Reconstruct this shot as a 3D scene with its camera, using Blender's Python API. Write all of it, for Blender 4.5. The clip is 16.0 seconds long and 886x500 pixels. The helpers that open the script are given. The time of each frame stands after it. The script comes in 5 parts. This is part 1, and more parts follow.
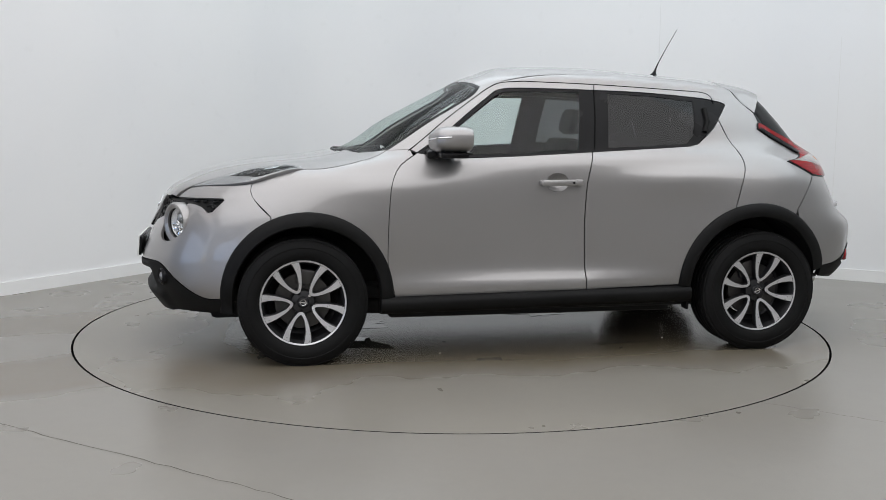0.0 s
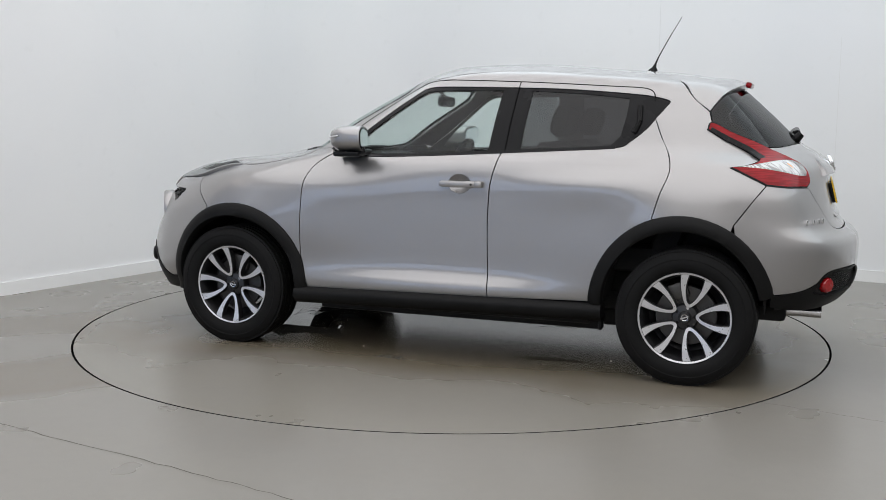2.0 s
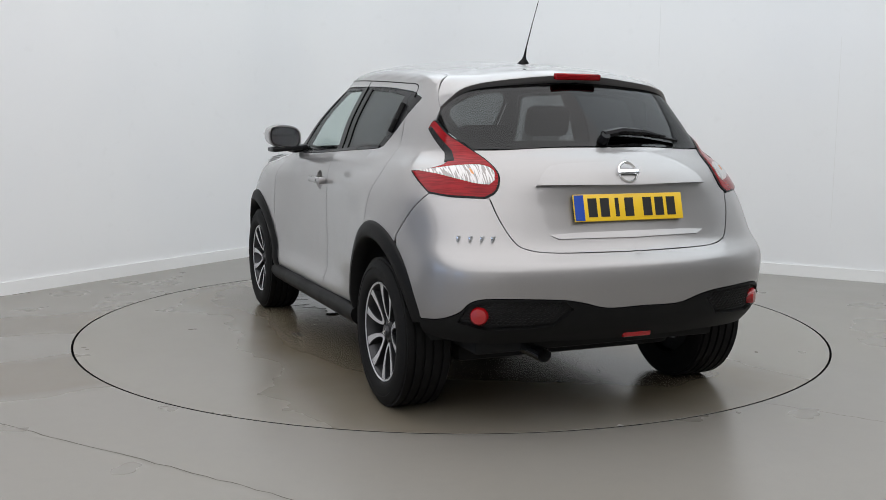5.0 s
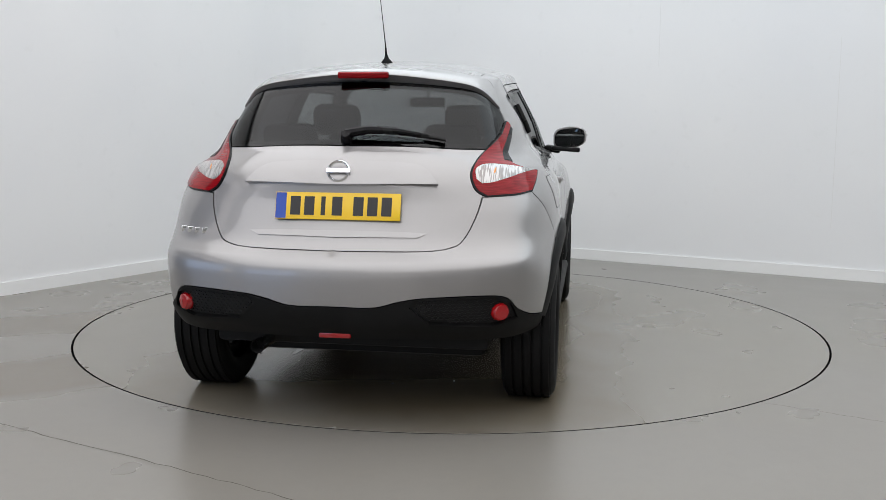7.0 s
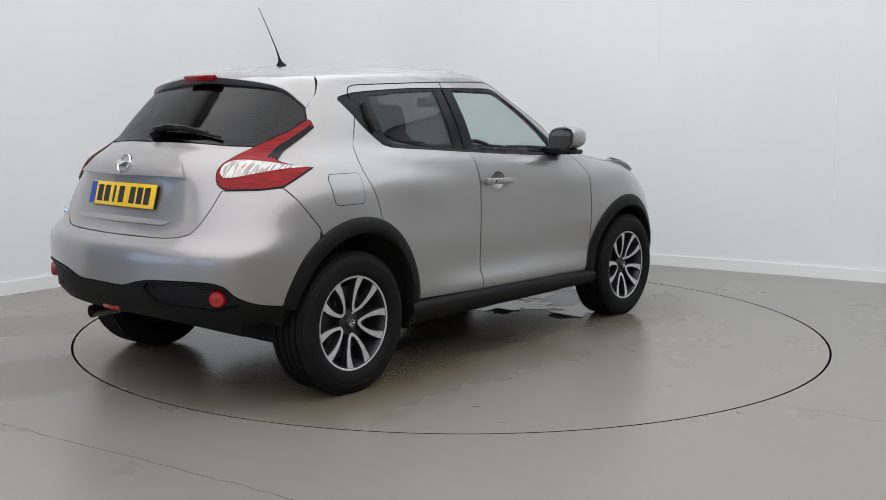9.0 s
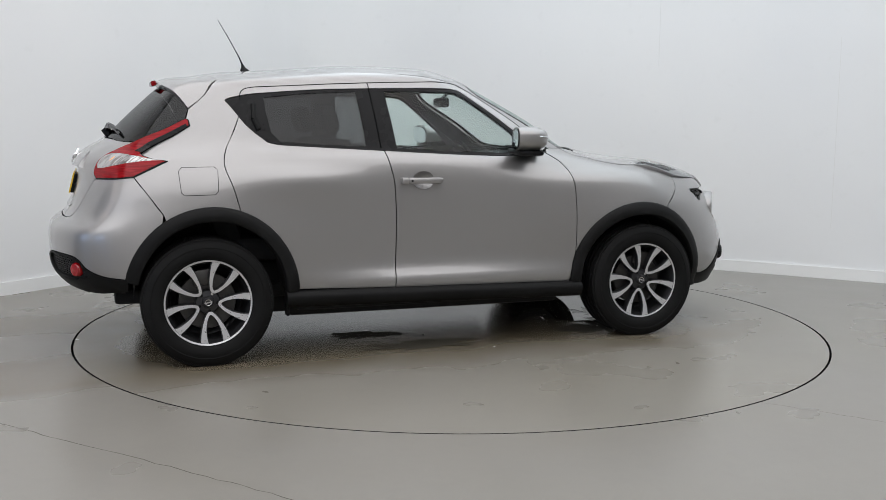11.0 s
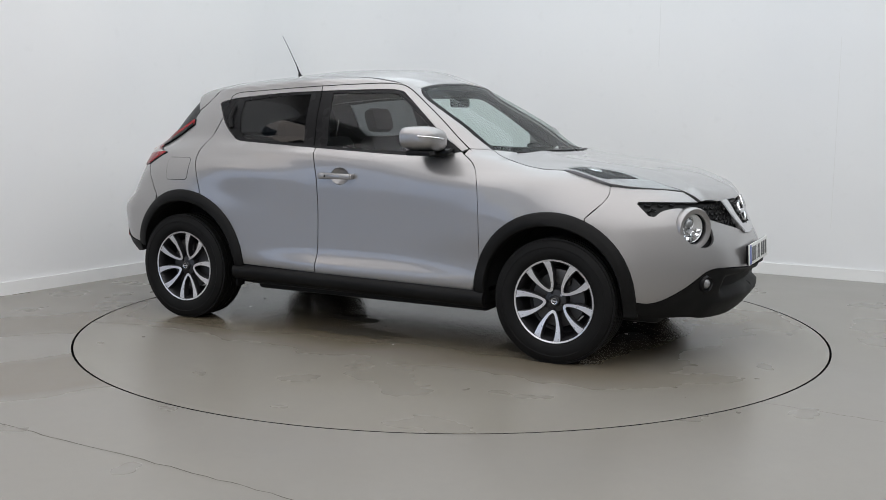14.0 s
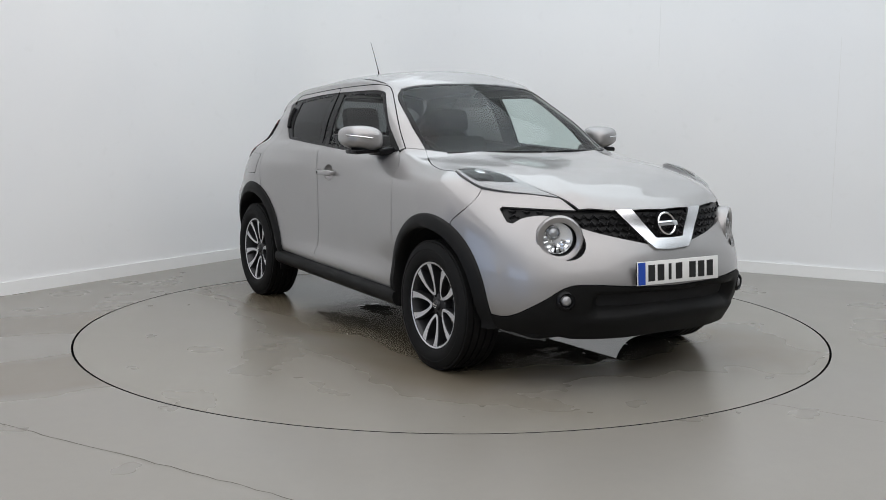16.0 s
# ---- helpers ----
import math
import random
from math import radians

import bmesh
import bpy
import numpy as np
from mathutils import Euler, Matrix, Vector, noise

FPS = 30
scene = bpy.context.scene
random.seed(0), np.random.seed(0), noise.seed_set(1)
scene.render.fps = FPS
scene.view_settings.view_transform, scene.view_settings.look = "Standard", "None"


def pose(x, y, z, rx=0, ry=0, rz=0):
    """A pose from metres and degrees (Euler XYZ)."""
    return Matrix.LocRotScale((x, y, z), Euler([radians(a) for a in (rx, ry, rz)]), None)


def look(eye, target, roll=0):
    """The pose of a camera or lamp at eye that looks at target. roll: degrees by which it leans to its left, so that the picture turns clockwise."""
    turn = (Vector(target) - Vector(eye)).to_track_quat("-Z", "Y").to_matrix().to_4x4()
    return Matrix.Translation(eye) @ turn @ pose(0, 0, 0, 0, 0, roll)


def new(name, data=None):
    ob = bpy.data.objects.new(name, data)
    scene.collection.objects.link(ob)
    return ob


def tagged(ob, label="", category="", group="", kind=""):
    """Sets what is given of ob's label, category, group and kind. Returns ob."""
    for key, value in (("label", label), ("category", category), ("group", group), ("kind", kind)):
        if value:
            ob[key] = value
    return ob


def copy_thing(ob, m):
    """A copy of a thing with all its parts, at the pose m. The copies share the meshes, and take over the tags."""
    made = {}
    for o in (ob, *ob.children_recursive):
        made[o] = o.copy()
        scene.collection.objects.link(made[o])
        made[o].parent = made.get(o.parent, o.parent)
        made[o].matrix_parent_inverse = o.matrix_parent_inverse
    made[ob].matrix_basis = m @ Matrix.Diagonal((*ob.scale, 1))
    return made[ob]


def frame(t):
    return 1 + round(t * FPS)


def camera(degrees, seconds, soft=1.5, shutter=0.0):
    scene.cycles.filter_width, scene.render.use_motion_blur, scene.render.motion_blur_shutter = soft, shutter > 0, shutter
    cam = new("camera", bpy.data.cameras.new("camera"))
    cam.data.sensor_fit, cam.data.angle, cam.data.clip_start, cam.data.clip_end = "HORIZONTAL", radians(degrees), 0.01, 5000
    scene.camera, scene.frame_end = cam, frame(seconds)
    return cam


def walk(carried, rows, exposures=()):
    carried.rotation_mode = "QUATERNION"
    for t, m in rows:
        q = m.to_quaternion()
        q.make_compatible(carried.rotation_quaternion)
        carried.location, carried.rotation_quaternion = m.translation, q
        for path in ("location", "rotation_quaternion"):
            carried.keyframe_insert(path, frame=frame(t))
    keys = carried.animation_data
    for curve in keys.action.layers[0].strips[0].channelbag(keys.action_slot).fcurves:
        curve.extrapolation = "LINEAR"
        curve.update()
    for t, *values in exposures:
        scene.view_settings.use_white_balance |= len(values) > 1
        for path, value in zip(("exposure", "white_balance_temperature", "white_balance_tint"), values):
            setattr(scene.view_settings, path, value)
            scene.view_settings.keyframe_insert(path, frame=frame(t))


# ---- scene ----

# ---------------------------------------------------------------- camera: a fixed tripod before the turntable
EYE = (0.0, -6.128, 1.2673)
cam = camera(48.58, 16.0, soft=0.6)
CAM_POSE = pose(*EYE, 90 - 7.507, 0, 0.467) @ pose(0, 0, 0, 0, 0, 0.379)
walk(cam, [(0.0, CAM_POSE), (16.0, CAM_POSE)], exposures=[(0.0, 0.0), (16.0, 0.0)])

# ---------------------------------------------------------------- world and light
world = bpy.data.worlds.new("world")
scene.world = world
world.use_nodes = True
WN = world.node_tree.nodes
sky = WN.new("ShaderNodeTexSky")
sky.sky_type, sky.sun_disc = "NISHITA", False
sky.sun_elevation, sky.sun_rotation = radians(35), radians(250)
WN["Background"].inputs["Strength"].default_value = 0.1
world.node_tree.links.new(sky.outputs[0], WN["Background"].inputs["Color"])

# the room: its far corner, and the two walls that run from it
CORNER = Vector((-1.053, 4.225, 0))
ALONG_L = Vector((-0.534, -0.845, 0)).normalized()    # along the wall to the left of the corner
ALONG_R = Vector((0.871, -0.491, 0)).normalized()     # along the wall to the right of the corner
ROOM_L, ROOM_R, ROOM_H = 15.2, 11.5, 4.3
CORNER_R = 1.0


def room_xy(l, r):
    """A place on the floor, by its distances from the far corner along the two walls."""
    return CORNER + ALONG_L * l + ALONG_R * r


def area_lamp(name, place, target, sx, sy, watts, colour):
    la = bpy.data.lights.new(name, "AREA")
    la.shape, la.size, la.size_y, la.energy, la.color = "RECTANGLE", sx, sy, watts, colour
    ob = new(name, la)
    ob.matrix_world = look(place, target)
    return ob


# row 13.6 is an added fill for the back wall and car sides
PANELS = [(l, r) for l in (1.6, 4.6, 7.6, 10.6, 13.6) for r in (2.0, 5.4, 8.8)]
TURN_L = math.degrees(math.atan2(ALONG_R.y, ALONG_R.x))
for l, r in PANELS:
    p = room_xy(l, r)
    lamp = area_lamp("ceiling_lamp_and_fill", (p.x, p.y, ROOM_H - 0.075), (p.x, p.y, 0), 3.4, 3.0, 56, (0.86, 0.94, 1.0) if l < 2 else (0.982, 0.972, 0.992))
    lamp.matrix_world = pose(p.x, p.y, ROOM_H - 0.075, 0, 0, TURN_L)
# daylight that enters by the open roller door
DOOR_L0, DOOR_L1, DOOR_H = 6.2, 13.8, 3.7
dm, dt = room_xy(10.9, -0.9), room_xy(10.9, 3)
area_lamp("daylight", (dm.x, dm.y, 1.3), (dt.x, dt.y, 1.3), 5.0, 1.9, 44, (0.52, 0.68, 1.0))
# and by the second opening, in the wall behind the tripod
BACK_R0, BACK_R1 = 0.4, 4.2
dm, dt = room_xy(ROOM_L + 0.9, 2.3), room_xy(ROOM_L - 3, 2.3)
area_lamp("daylight", (dm.x, dm.y, 1.3), (dt.x, dt.y, 1.3), 3.4, 1.9, 42, (0.52, 0.68, 1.0))


# ---------------------------------------------------------------- materials
class Mat:
    """A node material with a principled shader and a few helpers."""

    def __init__(self, name, colour, rough=0.5, metal=0.0, **more):
        self.mat = bpy.data.materials.new(name)
        self.mat.use_nodes = True
        self.t = self.mat.node_tree
        self.b = self.t.nodes["Principled BSDF"]
        self.b.inputs["Base Color"].default_value = (*colour, 1)
        self.b.inputs["Roughness"].default_value = rough
        self.b.inputs["Metallic"].default_value = metal
        for key, value in more.items():
            self.b.inputs[key.replace("_", " ")].default_value = value
        self.coords = None

    def node(self, kind, **values):
        n = self.t.nodes.new(kind)
        for key, value in values.items():
            n.inputs[key.replace("_", " ")].default_value = value
        return n

    def link(self, a, b):
        self.t.links.new(a, b)

    def where(self):
        if self.coords is None:
            self.coords = self.t.nodes.new("ShaderNodeTexCoord").outputs["Object"]
        return self.coords

    def noise(self, scale, detail=4.0, rough=0.55, stretch=None, distortion=0.0):
        n = self.node("ShaderNodeTexNoise", Scale=scale, Detail=detail, Roughness=rough, Distortion=distortion)
        src = self.where()
        if stretch:
            m = self.node("ShaderNodeMapping", Scale=stretch)
            self.link(src, m.inputs[0])
            src = m.outputs[0]
        self.link(src, n.inputs["Vector"])
        return n.outputs["Fac"]

    def ramp(self, fac, stops):
        r = self.t.nodes.new("ShaderNodeValToRGB")
        e = r.color_ramp.elements
        while len(e) < len(stops):
            e.new(0.5)
        for el, (p, c) in zip(e, stops):
            el.position, el.color = p, (*c, 1) if len(c) == 3 else c
        self.link(fac, r.inputs[0])
        return r.outputs[0]

    def grey(self, fac, lo, hi, a, b):
        m = self.node("ShaderNodeMapRange")
        for i, v in enumerate((lo, hi, a, b), 1):
            m.inputs[i].default_value = v
        self.link(fac, m.inputs[0])
        return m.outputs[0]

    def mix(self, fac, a, b, mode="MIX"):
        m = self.t.nodes.new("ShaderNodeMix")
        m.data_type, m.blend_type = "RGBA", mode
        for sock, v in ((m.inputs[0], fac), (m.inputs[6], a), (m.inputs[7], b)):
            if isinstance(v, (int, float)):
                sock.default_value = v
            elif isinstance(v, tuple):
                sock.default_value = (*v, 1)
            else:
                self.link(v, sock)
        return m.outputs[2]

    def bump(self, fac, strength, distance=0.01):
        n = self.node("ShaderNodeBump", Strength=strength, Distance=distance)
        self.link(fac, n.inputs["Height"])
        if self.b.inputs["Normal"].is_linked:
            self.link(self.b.inputs["Normal"].links[0].from_socket, n.inputs["Normal"])
        self.link(n.outputs[0], self.b.inputs["Normal"])
        return self

    def base(self, colour):
        self.link(colour, self.b.inputs["Base Color"])
        return self

    def rough(self, fac):
        self.link(fac, self.b.inputs["Roughness"])
        return self


def wall_paint():
    m = Mat("white_wall_paint", (0.78, 0.79, 0.79), 0.55)
    big = m.noise(0.5, 3)
    fine = m.noise(9.0, 5)
    c = m.mix(m.grey(big, 0.35, 0.7, 0, 1), (0.76, 0.765, 0.77), (0.80, 0.80, 0.795))
    c = m.mix(m.grey(fine, 0.62, 0.8, 0, 0.35), c, (0.70, 0.70, 0.69))
    m.base(c).rough(m.grey(fine, 0.3, 0.7, 0.45, 0.62))
    m.bump(m.noise(140, 3), 0.05, 0.002)
    return m.mat


def grey_paint(name, a, b):
    m = Mat(name, (0.2, 0.2, 0.2), 0.6)
    m.base(m.mix(m.grey(m.noise(0.8, 4), 0.35, 0.7, 0, 1), (a, a, a * 0.985), (b, b, b * 0.98)))
    return m.mat


def concrete(name, tone, wet_shade=()):
    """Polished, sealed concrete with brown damp stains; each patch (x, y, half length, half width, turn, strength) is
    darkened for soaked-in water, the one under the car also for its shade.
    """
    m = Mat(name, (0.3, 0.3, 0.29), 0.3)
    big = m.noise(0.55, 4, 0.5, distortion=0.6)
    mid = m.noise(2.4, 3, 0.5)
    fine = m.noise(170, 3, 0.75)
    a, b = tone
    c = m.mix(m.grey(mid, 0.1, 0.9, 0, 1), a, b)
    stain = m.grey(big, 0.30, 0.95, 0.0, 0.6)
    c = m.mix(stain, c, tuple(x * y for x, y in zip(b, (0.78, 0.72, 0.60))))
    c = m.mix(m.grey(fine, 0.15, 0.9, 0.12, 0.42), c, tuple(x * 0.55 for x in a))
    c = m.mix(m.grey(m.noise(14, 3, 0.6), 0.45, 0.8, 0.0, 0.22), c, tuple(x * 0.75 for x in a))
    r = m.mix(m.grey(mid, 0.1, 0.9, 0, 1), (0.26, 0.26, 0.26), (0.36, 0.36, 0.36))
    r = m.mix(stain, r, (0.20, 0.20, 0.20))
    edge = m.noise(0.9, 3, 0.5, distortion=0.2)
    for x, y, hx, hy, turn, strength in wet_shade:
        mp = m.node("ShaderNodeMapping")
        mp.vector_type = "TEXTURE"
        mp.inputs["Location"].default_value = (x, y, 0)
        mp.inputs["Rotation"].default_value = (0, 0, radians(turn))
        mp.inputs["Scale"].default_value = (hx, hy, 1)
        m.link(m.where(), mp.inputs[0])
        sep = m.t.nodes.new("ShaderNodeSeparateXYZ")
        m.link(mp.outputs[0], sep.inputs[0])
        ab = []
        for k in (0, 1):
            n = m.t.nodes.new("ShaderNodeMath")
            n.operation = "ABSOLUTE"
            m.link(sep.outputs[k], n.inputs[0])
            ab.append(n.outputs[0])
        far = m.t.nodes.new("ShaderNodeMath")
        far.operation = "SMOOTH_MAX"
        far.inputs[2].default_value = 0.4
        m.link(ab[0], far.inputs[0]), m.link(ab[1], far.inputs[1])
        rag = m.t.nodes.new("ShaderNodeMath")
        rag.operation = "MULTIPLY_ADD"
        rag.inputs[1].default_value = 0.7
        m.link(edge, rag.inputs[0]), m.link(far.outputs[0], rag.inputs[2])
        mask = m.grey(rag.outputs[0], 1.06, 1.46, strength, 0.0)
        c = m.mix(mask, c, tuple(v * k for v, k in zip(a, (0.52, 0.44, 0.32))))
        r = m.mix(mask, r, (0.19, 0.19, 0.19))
    m.base(c)
    m.link(r, m.b.inputs["Roughness"])
    m.bump(mid, 0.02, 0.004)
    return m.mat


WALL = wall_paint()
# tones of the unseen walls, set to darken or lighten the car's reflections
GREY_WALL = grey_paint("grey_wall_paint", 0.26, 0.32)
PALE_WALL = grey_paint("pale_grey_wall_paint", 0.76, 0.80)
FLOOR = concrete("polished_concrete", ((0.232, 0.220, 0.198), (0.262, 0.249, 0.225)), ((-2.35, -1.55, 1.3, 0.42, 30, 0.5), (-2.9, -0.35, 1.1, 0.35, 25, 0.45)))
# the patch under the car holds both soaked concrete and painted shade
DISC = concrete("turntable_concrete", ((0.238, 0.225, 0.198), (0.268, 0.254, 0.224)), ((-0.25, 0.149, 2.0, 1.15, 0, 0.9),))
SKIRT = Mat("white_skirting_paint", (0.80, 0.80, 0.79), 0.35).mat
BLACK_GAP = Mat("black_joint", (0.006, 0.006, 0.006), 0.9, 0.0, Specular_IOR_Level=0.1).mat
CEIL = Mat("ceiling_paint", (0.72, 0.72, 0.72), 0.8).mat
DAY = Mat("daylight_backdrop", (0.02, 0.02, 0.02), 1.0)
DAY.b.inputs["Emission Color"].default_value = (0.55, 0.72, 1.0, 1)
DAY.b.inputs["Emission Strength"].default_value = 0.12
DAY = DAY.mat
DIFFUSER = Mat("lamp_diffuser", (0.8, 0.8, 0.8), 0.6)
DIFFUSER.b.inputs["Emission Color"].default_value = (1.0, 0.97, 0.93, 1)
DIFFUSER.b.inputs["Emission Strength"].default_value = 6.0
DIFFUSER = DIFFUSER.mat


# ---------------------------------------------------------------- building helpers
def smooth(me, angle=40):
    me.polygons.foreach_set("use_smooth", [True] * len(me.polygons))
    if angle:
        me.set_sharp_from_angle(angle=radians(angle))


def part(name, bm, material, parent=None, label="", angle=40):
    """Links a bmesh as one mesh object, under a thing or a part where one is given."""
    me = bpy.data.meshes.new(name)
    bm.to_mesh(me)
    bm.free()
    me.materials.append(material)
    if angle:
        smooth(me, angle)
    ob = new(name, me)
    if parent is not None:
        ob.parent = parent
    if label:
        tagged(ob, label)
    return ob


def empty(name):
    ob = new(name)
    ob.empty_display_size = 0.2
    return ob


def box(bm, x0, x1, y0, y1, z0, z1, bevel=0.0, m=None):
    """A box with optional rounded edges, added to bm."""
    made = bmesh.ops.create_cube(bm, size=1.0)["verts"]
    bmesh.ops.scale(bm, verts=made, vec=(x1 - x0, y1 - y0, z1 - z0))
    bmesh.ops.translate(bm, verts=made, vec=((x0 + x1) / 2, (y0 + y1) / 2, (z0 + z1) / 2))
    if bevel:
        edges = list({e for v in made for e in v.link_edges})
        made = bmesh.ops.bevel(bm, geom=edges, offset=bevel, segments=2, affect="EDGES", profile=0.5)["verts"]
    if m is not None:
        bmesh.ops.transform(bm, matrix=m, verts=list({v for v in made}))
    return bm


def prism(bm, xy, z0, z1):
    """An upright prism over a closed outline."""
    lo = [bm.verts.new((x, y, z0)) for x, y in xy]
    hi = [bm.verts.new((x, y, z1)) for x, y in xy]
    n = len(xy)
    for i in range(n):
        bm.faces.new((lo[i], lo[(i + 1) % n], hi[(i + 1) % n], hi[i]))
    bm.faces.new(lo[::-1])
    bm.faces.new(hi)
    bmesh.ops.recalc_face_normals(bm, faces=bm.faces[:])
    return bm


def tube(bm, points, radius, sides=10, closed=False, caps=True):
    """A round bar along a line of points; radius may be a list."""
    pts = [Vector(p) for p in points]
    n = len(pts)
    rings, side = [], None
    for i, p in enumerate(pts):
        a = pts[i - 1] if (i or closed) else p
        b = pts[(i + 1) % n] if (i < n - 1 or closed) else p
        d = (b - a).normalized()
        if side is None:
            side = d.orthogonal().normalized()
        side = (side - d * side.dot(d)).normalized()
        up = d.cross(side)
        r = radius[i] if isinstance(radius, (list, tuple)) else radius
        rings.append([bm.verts.new(p + (side * math.cos(k * math.tau / sides) + up * math.sin(k * math.tau / sides)) * r) for k in range(sides)])
    for i in range(n if closed else n - 1):
        a, b = rings[i], rings[(i + 1) % n]
        for k in range(sides):
            bm.faces.new((a[k], a[(k + 1) % sides], b[(k + 1) % sides], b[k]))
    if caps and not closed:
        bm.faces.new(rings[0][::-1])
        bm.faces.new(rings[-1])
    return bm


def lathe(bm, profile, sides=48, axis="Y", closed=False):
    """Turns a profile of (radius, along) round an axis."""
    rings = []
    for r, a in profile:
        ring = []
        for k in range(sides):
            c, s = math.cos(k * math.tau / sides) * r, math.sin(k * math.tau / sides) * r
            ring.append(bm.verts.new({"Y": (c, a, s), "X": (a, c, s), "Z": (c, s, a)}[axis]))
        rings.append(ring)
    last = len(rings) if closed else len(rings) - 1
    for i in range(last):
        a, b = rings[i], rings[(i + 1) % len(rings)]
        for k in range(sides):
            bm.faces.new((a[k], a[(k + 1) % sides], b[(k + 1) % sides], b[k]))
    bmesh.ops.recalc_face_normals(bm, faces=bm.faces[:])
    return bm


# ---------------------------------------------------------------- the room
RING_R, GAP = 2.252, 0.0062


def ring_face(bm, r0, r1, z, sides=192):
    a = [bm.verts.new((r0 * math.cos(k * math.tau / sides), r0 * math.sin(k * math.tau / sides), z)) for k in range(sides)]
    b = [bm.verts.new((r1 * math.cos(k * math.tau / sides), r1 * math.sin(k * math.tau / sides), z)) for k in range(sides)]
    for k in range(sides):
        bm.faces.new((a[k], b[k], b[(k + 1) % sides], a[(k + 1) % sides]))
    return a, b


def make_floor():
    bm = bmesh.new()
    hole, rim = ring_face(bm, RING_R + GAP, 3.0, 0.0)
    n = len(rim)
    far = [bm.verts.new((16 * math.cos(k * math.tau / n), 16 * math.sin(k * math.tau / n), 0)) for k in range(n)]
    deep = [bm.verts.new((v.co.x, v.co.y, -0.12)) for v in hole]
    for k in range(n):
        j = (k + 1) % n
        bm.faces.new((rim[k], far[k], far[j], rim[j]))
        bm.faces.new((hole[j], deep[j], deep[k], hole[k]))
    for f in bm.faces:
        f.material_index = 1 if any(v.co.z < -0.05 for v in f.verts) else 0
    ob = part("floor", bm, FLOOR, angle=30)
    ob.data.materials.append(BLACK_GAP)
    return tagged(ob, "grey polished concrete floor with brown damp stains", "floor", kind="structure")


floor = make_floor()
bm = bmesh.new()
lathe(bm, [(0.001, -0.118), (RING_R + 0.05, -0.118), (RING_R + 0.05, -0.13), (0.001, -0.13)], 96, "Z")
tagged(part("turntable_pit", bm, BLACK_GAP), "dark pit below the turntable's joint", "pit", kind="structure")

bm = bmesh.new()
lathe(bm, [(0.002, 0.0), (1.2, 0.0), (RING_R - GAP - 0.001, 0.0), (RING_R - GAP, -0.001), (RING_R - GAP, -0.10), (0.002, -0.10)], 192, "Z")
for f in bm.faces:
    f.material_index = 1 if any(v.co.z < -0.05 for v in f.verts) else 0
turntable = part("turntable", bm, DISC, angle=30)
turntable.data.materials.append(BLACK_GAP)
tagged(turntable, "round grey concrete vehicle turntable flush with the floor", "turntable")


def wall_path(inset, l1, r1):
    """The line of the two far walls with their rounded corner, moved into the room by inset."""
    rad = CORNER_R - inset
    pts = [room_xy(l1, inset)]
    centre = room_xy(CORNER_R, CORNER_R)
    for k in range(25):
        a = k / 24 * math.pi / 2
        pts.append(centre - ALONG_R * math.cos(a) * rad - ALONG_L * math.sin(a) * rad)
    pts.append(room_xy(inset, r1))
    return pts


def strip_wall(name, material, inset, back, l1, r1, z0, z1, label):
    bm = bmesh.new()
    front, rear = wall_path(inset, l1, r1), wall_path(-back, l1, r1)
    prism(bm, [(p.x, p.y) for p in front] + [(p.x, p.y) for p in rear[::-1]], z0, z1)
    return tagged(part(name, bm, material, angle=25), label, name.split("_")[0], kind="structure")


strip_wall("wall_north", WALL, 0.0, 0.15, DOOR_L0, ROOM_R, 0.0, ROOM_H, "white painted booth wall with a rounded corner")
strip_wall("baseboard", SKIRT, 0.018, -0.002, DOOR_L0, ROOM_R, 0.0, 0.095, "white painted skirting along the wall")


def slab(name, material, corners, z0, z1, label, category):
    bm = bmesh.new()
    prism(bm, [(p.x, p.y) for p in corners], z0, z1)
    return tagged(part(name, bm, material, angle=30), label, category, kind="structure")


# walls out of view, added to close the room and shape reflections
slab("wall_west", GREY_WALL, [room_xy(DOOR_L1, 0), room_xy(ROOM_L, 0), room_xy(ROOM_L, -0.15), room_xy(DOOR_L1, -0.15)], 0, ROOM_H, "unseen grey painted wall beyond the roller door", "wall")
slab("wall_west_lintel", GREY_WALL, [room_xy(DOOR_L0, 0), room_xy(DOOR_L1, 0), room_xy(DOOR_L1, -0.15), room_xy(DOOR_L0, -0.15)], DOOR_H, ROOM_H, "unseen grey painted wall over the roller door", "wall")
def south(r0, r1, z0, z1, label, name="wall_south"):
    slab(name, PALE_WALL, [room_xy(ROOM_L, r0), room_xy(ROOM_L, r1), room_xy(ROOM_L + 0.15, r1), room_xy(ROOM_L + 0.15, r0)], z0, z1, label, "wall")


south(BACK_R1, ROOM_R, 0, ROOM_H, "unseen pale painted wall behind the tripod")
south(0, BACK_R0, 0, ROOM_H, "unseen narrow pale painted wall beside the back opening", "wall_south_pier")
south(BACK_R0, BACK_R1, DOOR_H, ROOM_H, "unseen pale painted wall over the back opening", "wall_south_lintel")
slab("backdrop", DAY, [room_xy(ROOM_L + 1.5, BACK_R0 - 1), room_xy(ROOM_L + 1.5, BACK_R1 + 1), room_xy(ROOM_L + 1.6, BACK_R1 + 1), room_xy(ROOM_L + 1.6, BACK_R0 - 1)], 0, 4.0, "pale blue daylight outside the back opening", "backdrop")
slab("wall_east", GREY_WALL, [room_xy(0, ROOM_R), room_xy(ROOM_L, ROOM_R), room_xy(ROOM_L, ROOM_R + 0.15), room_xy(0, ROOM_R + 0.15)], 0, ROOM_H, "unseen grey painted side wall", "wall")
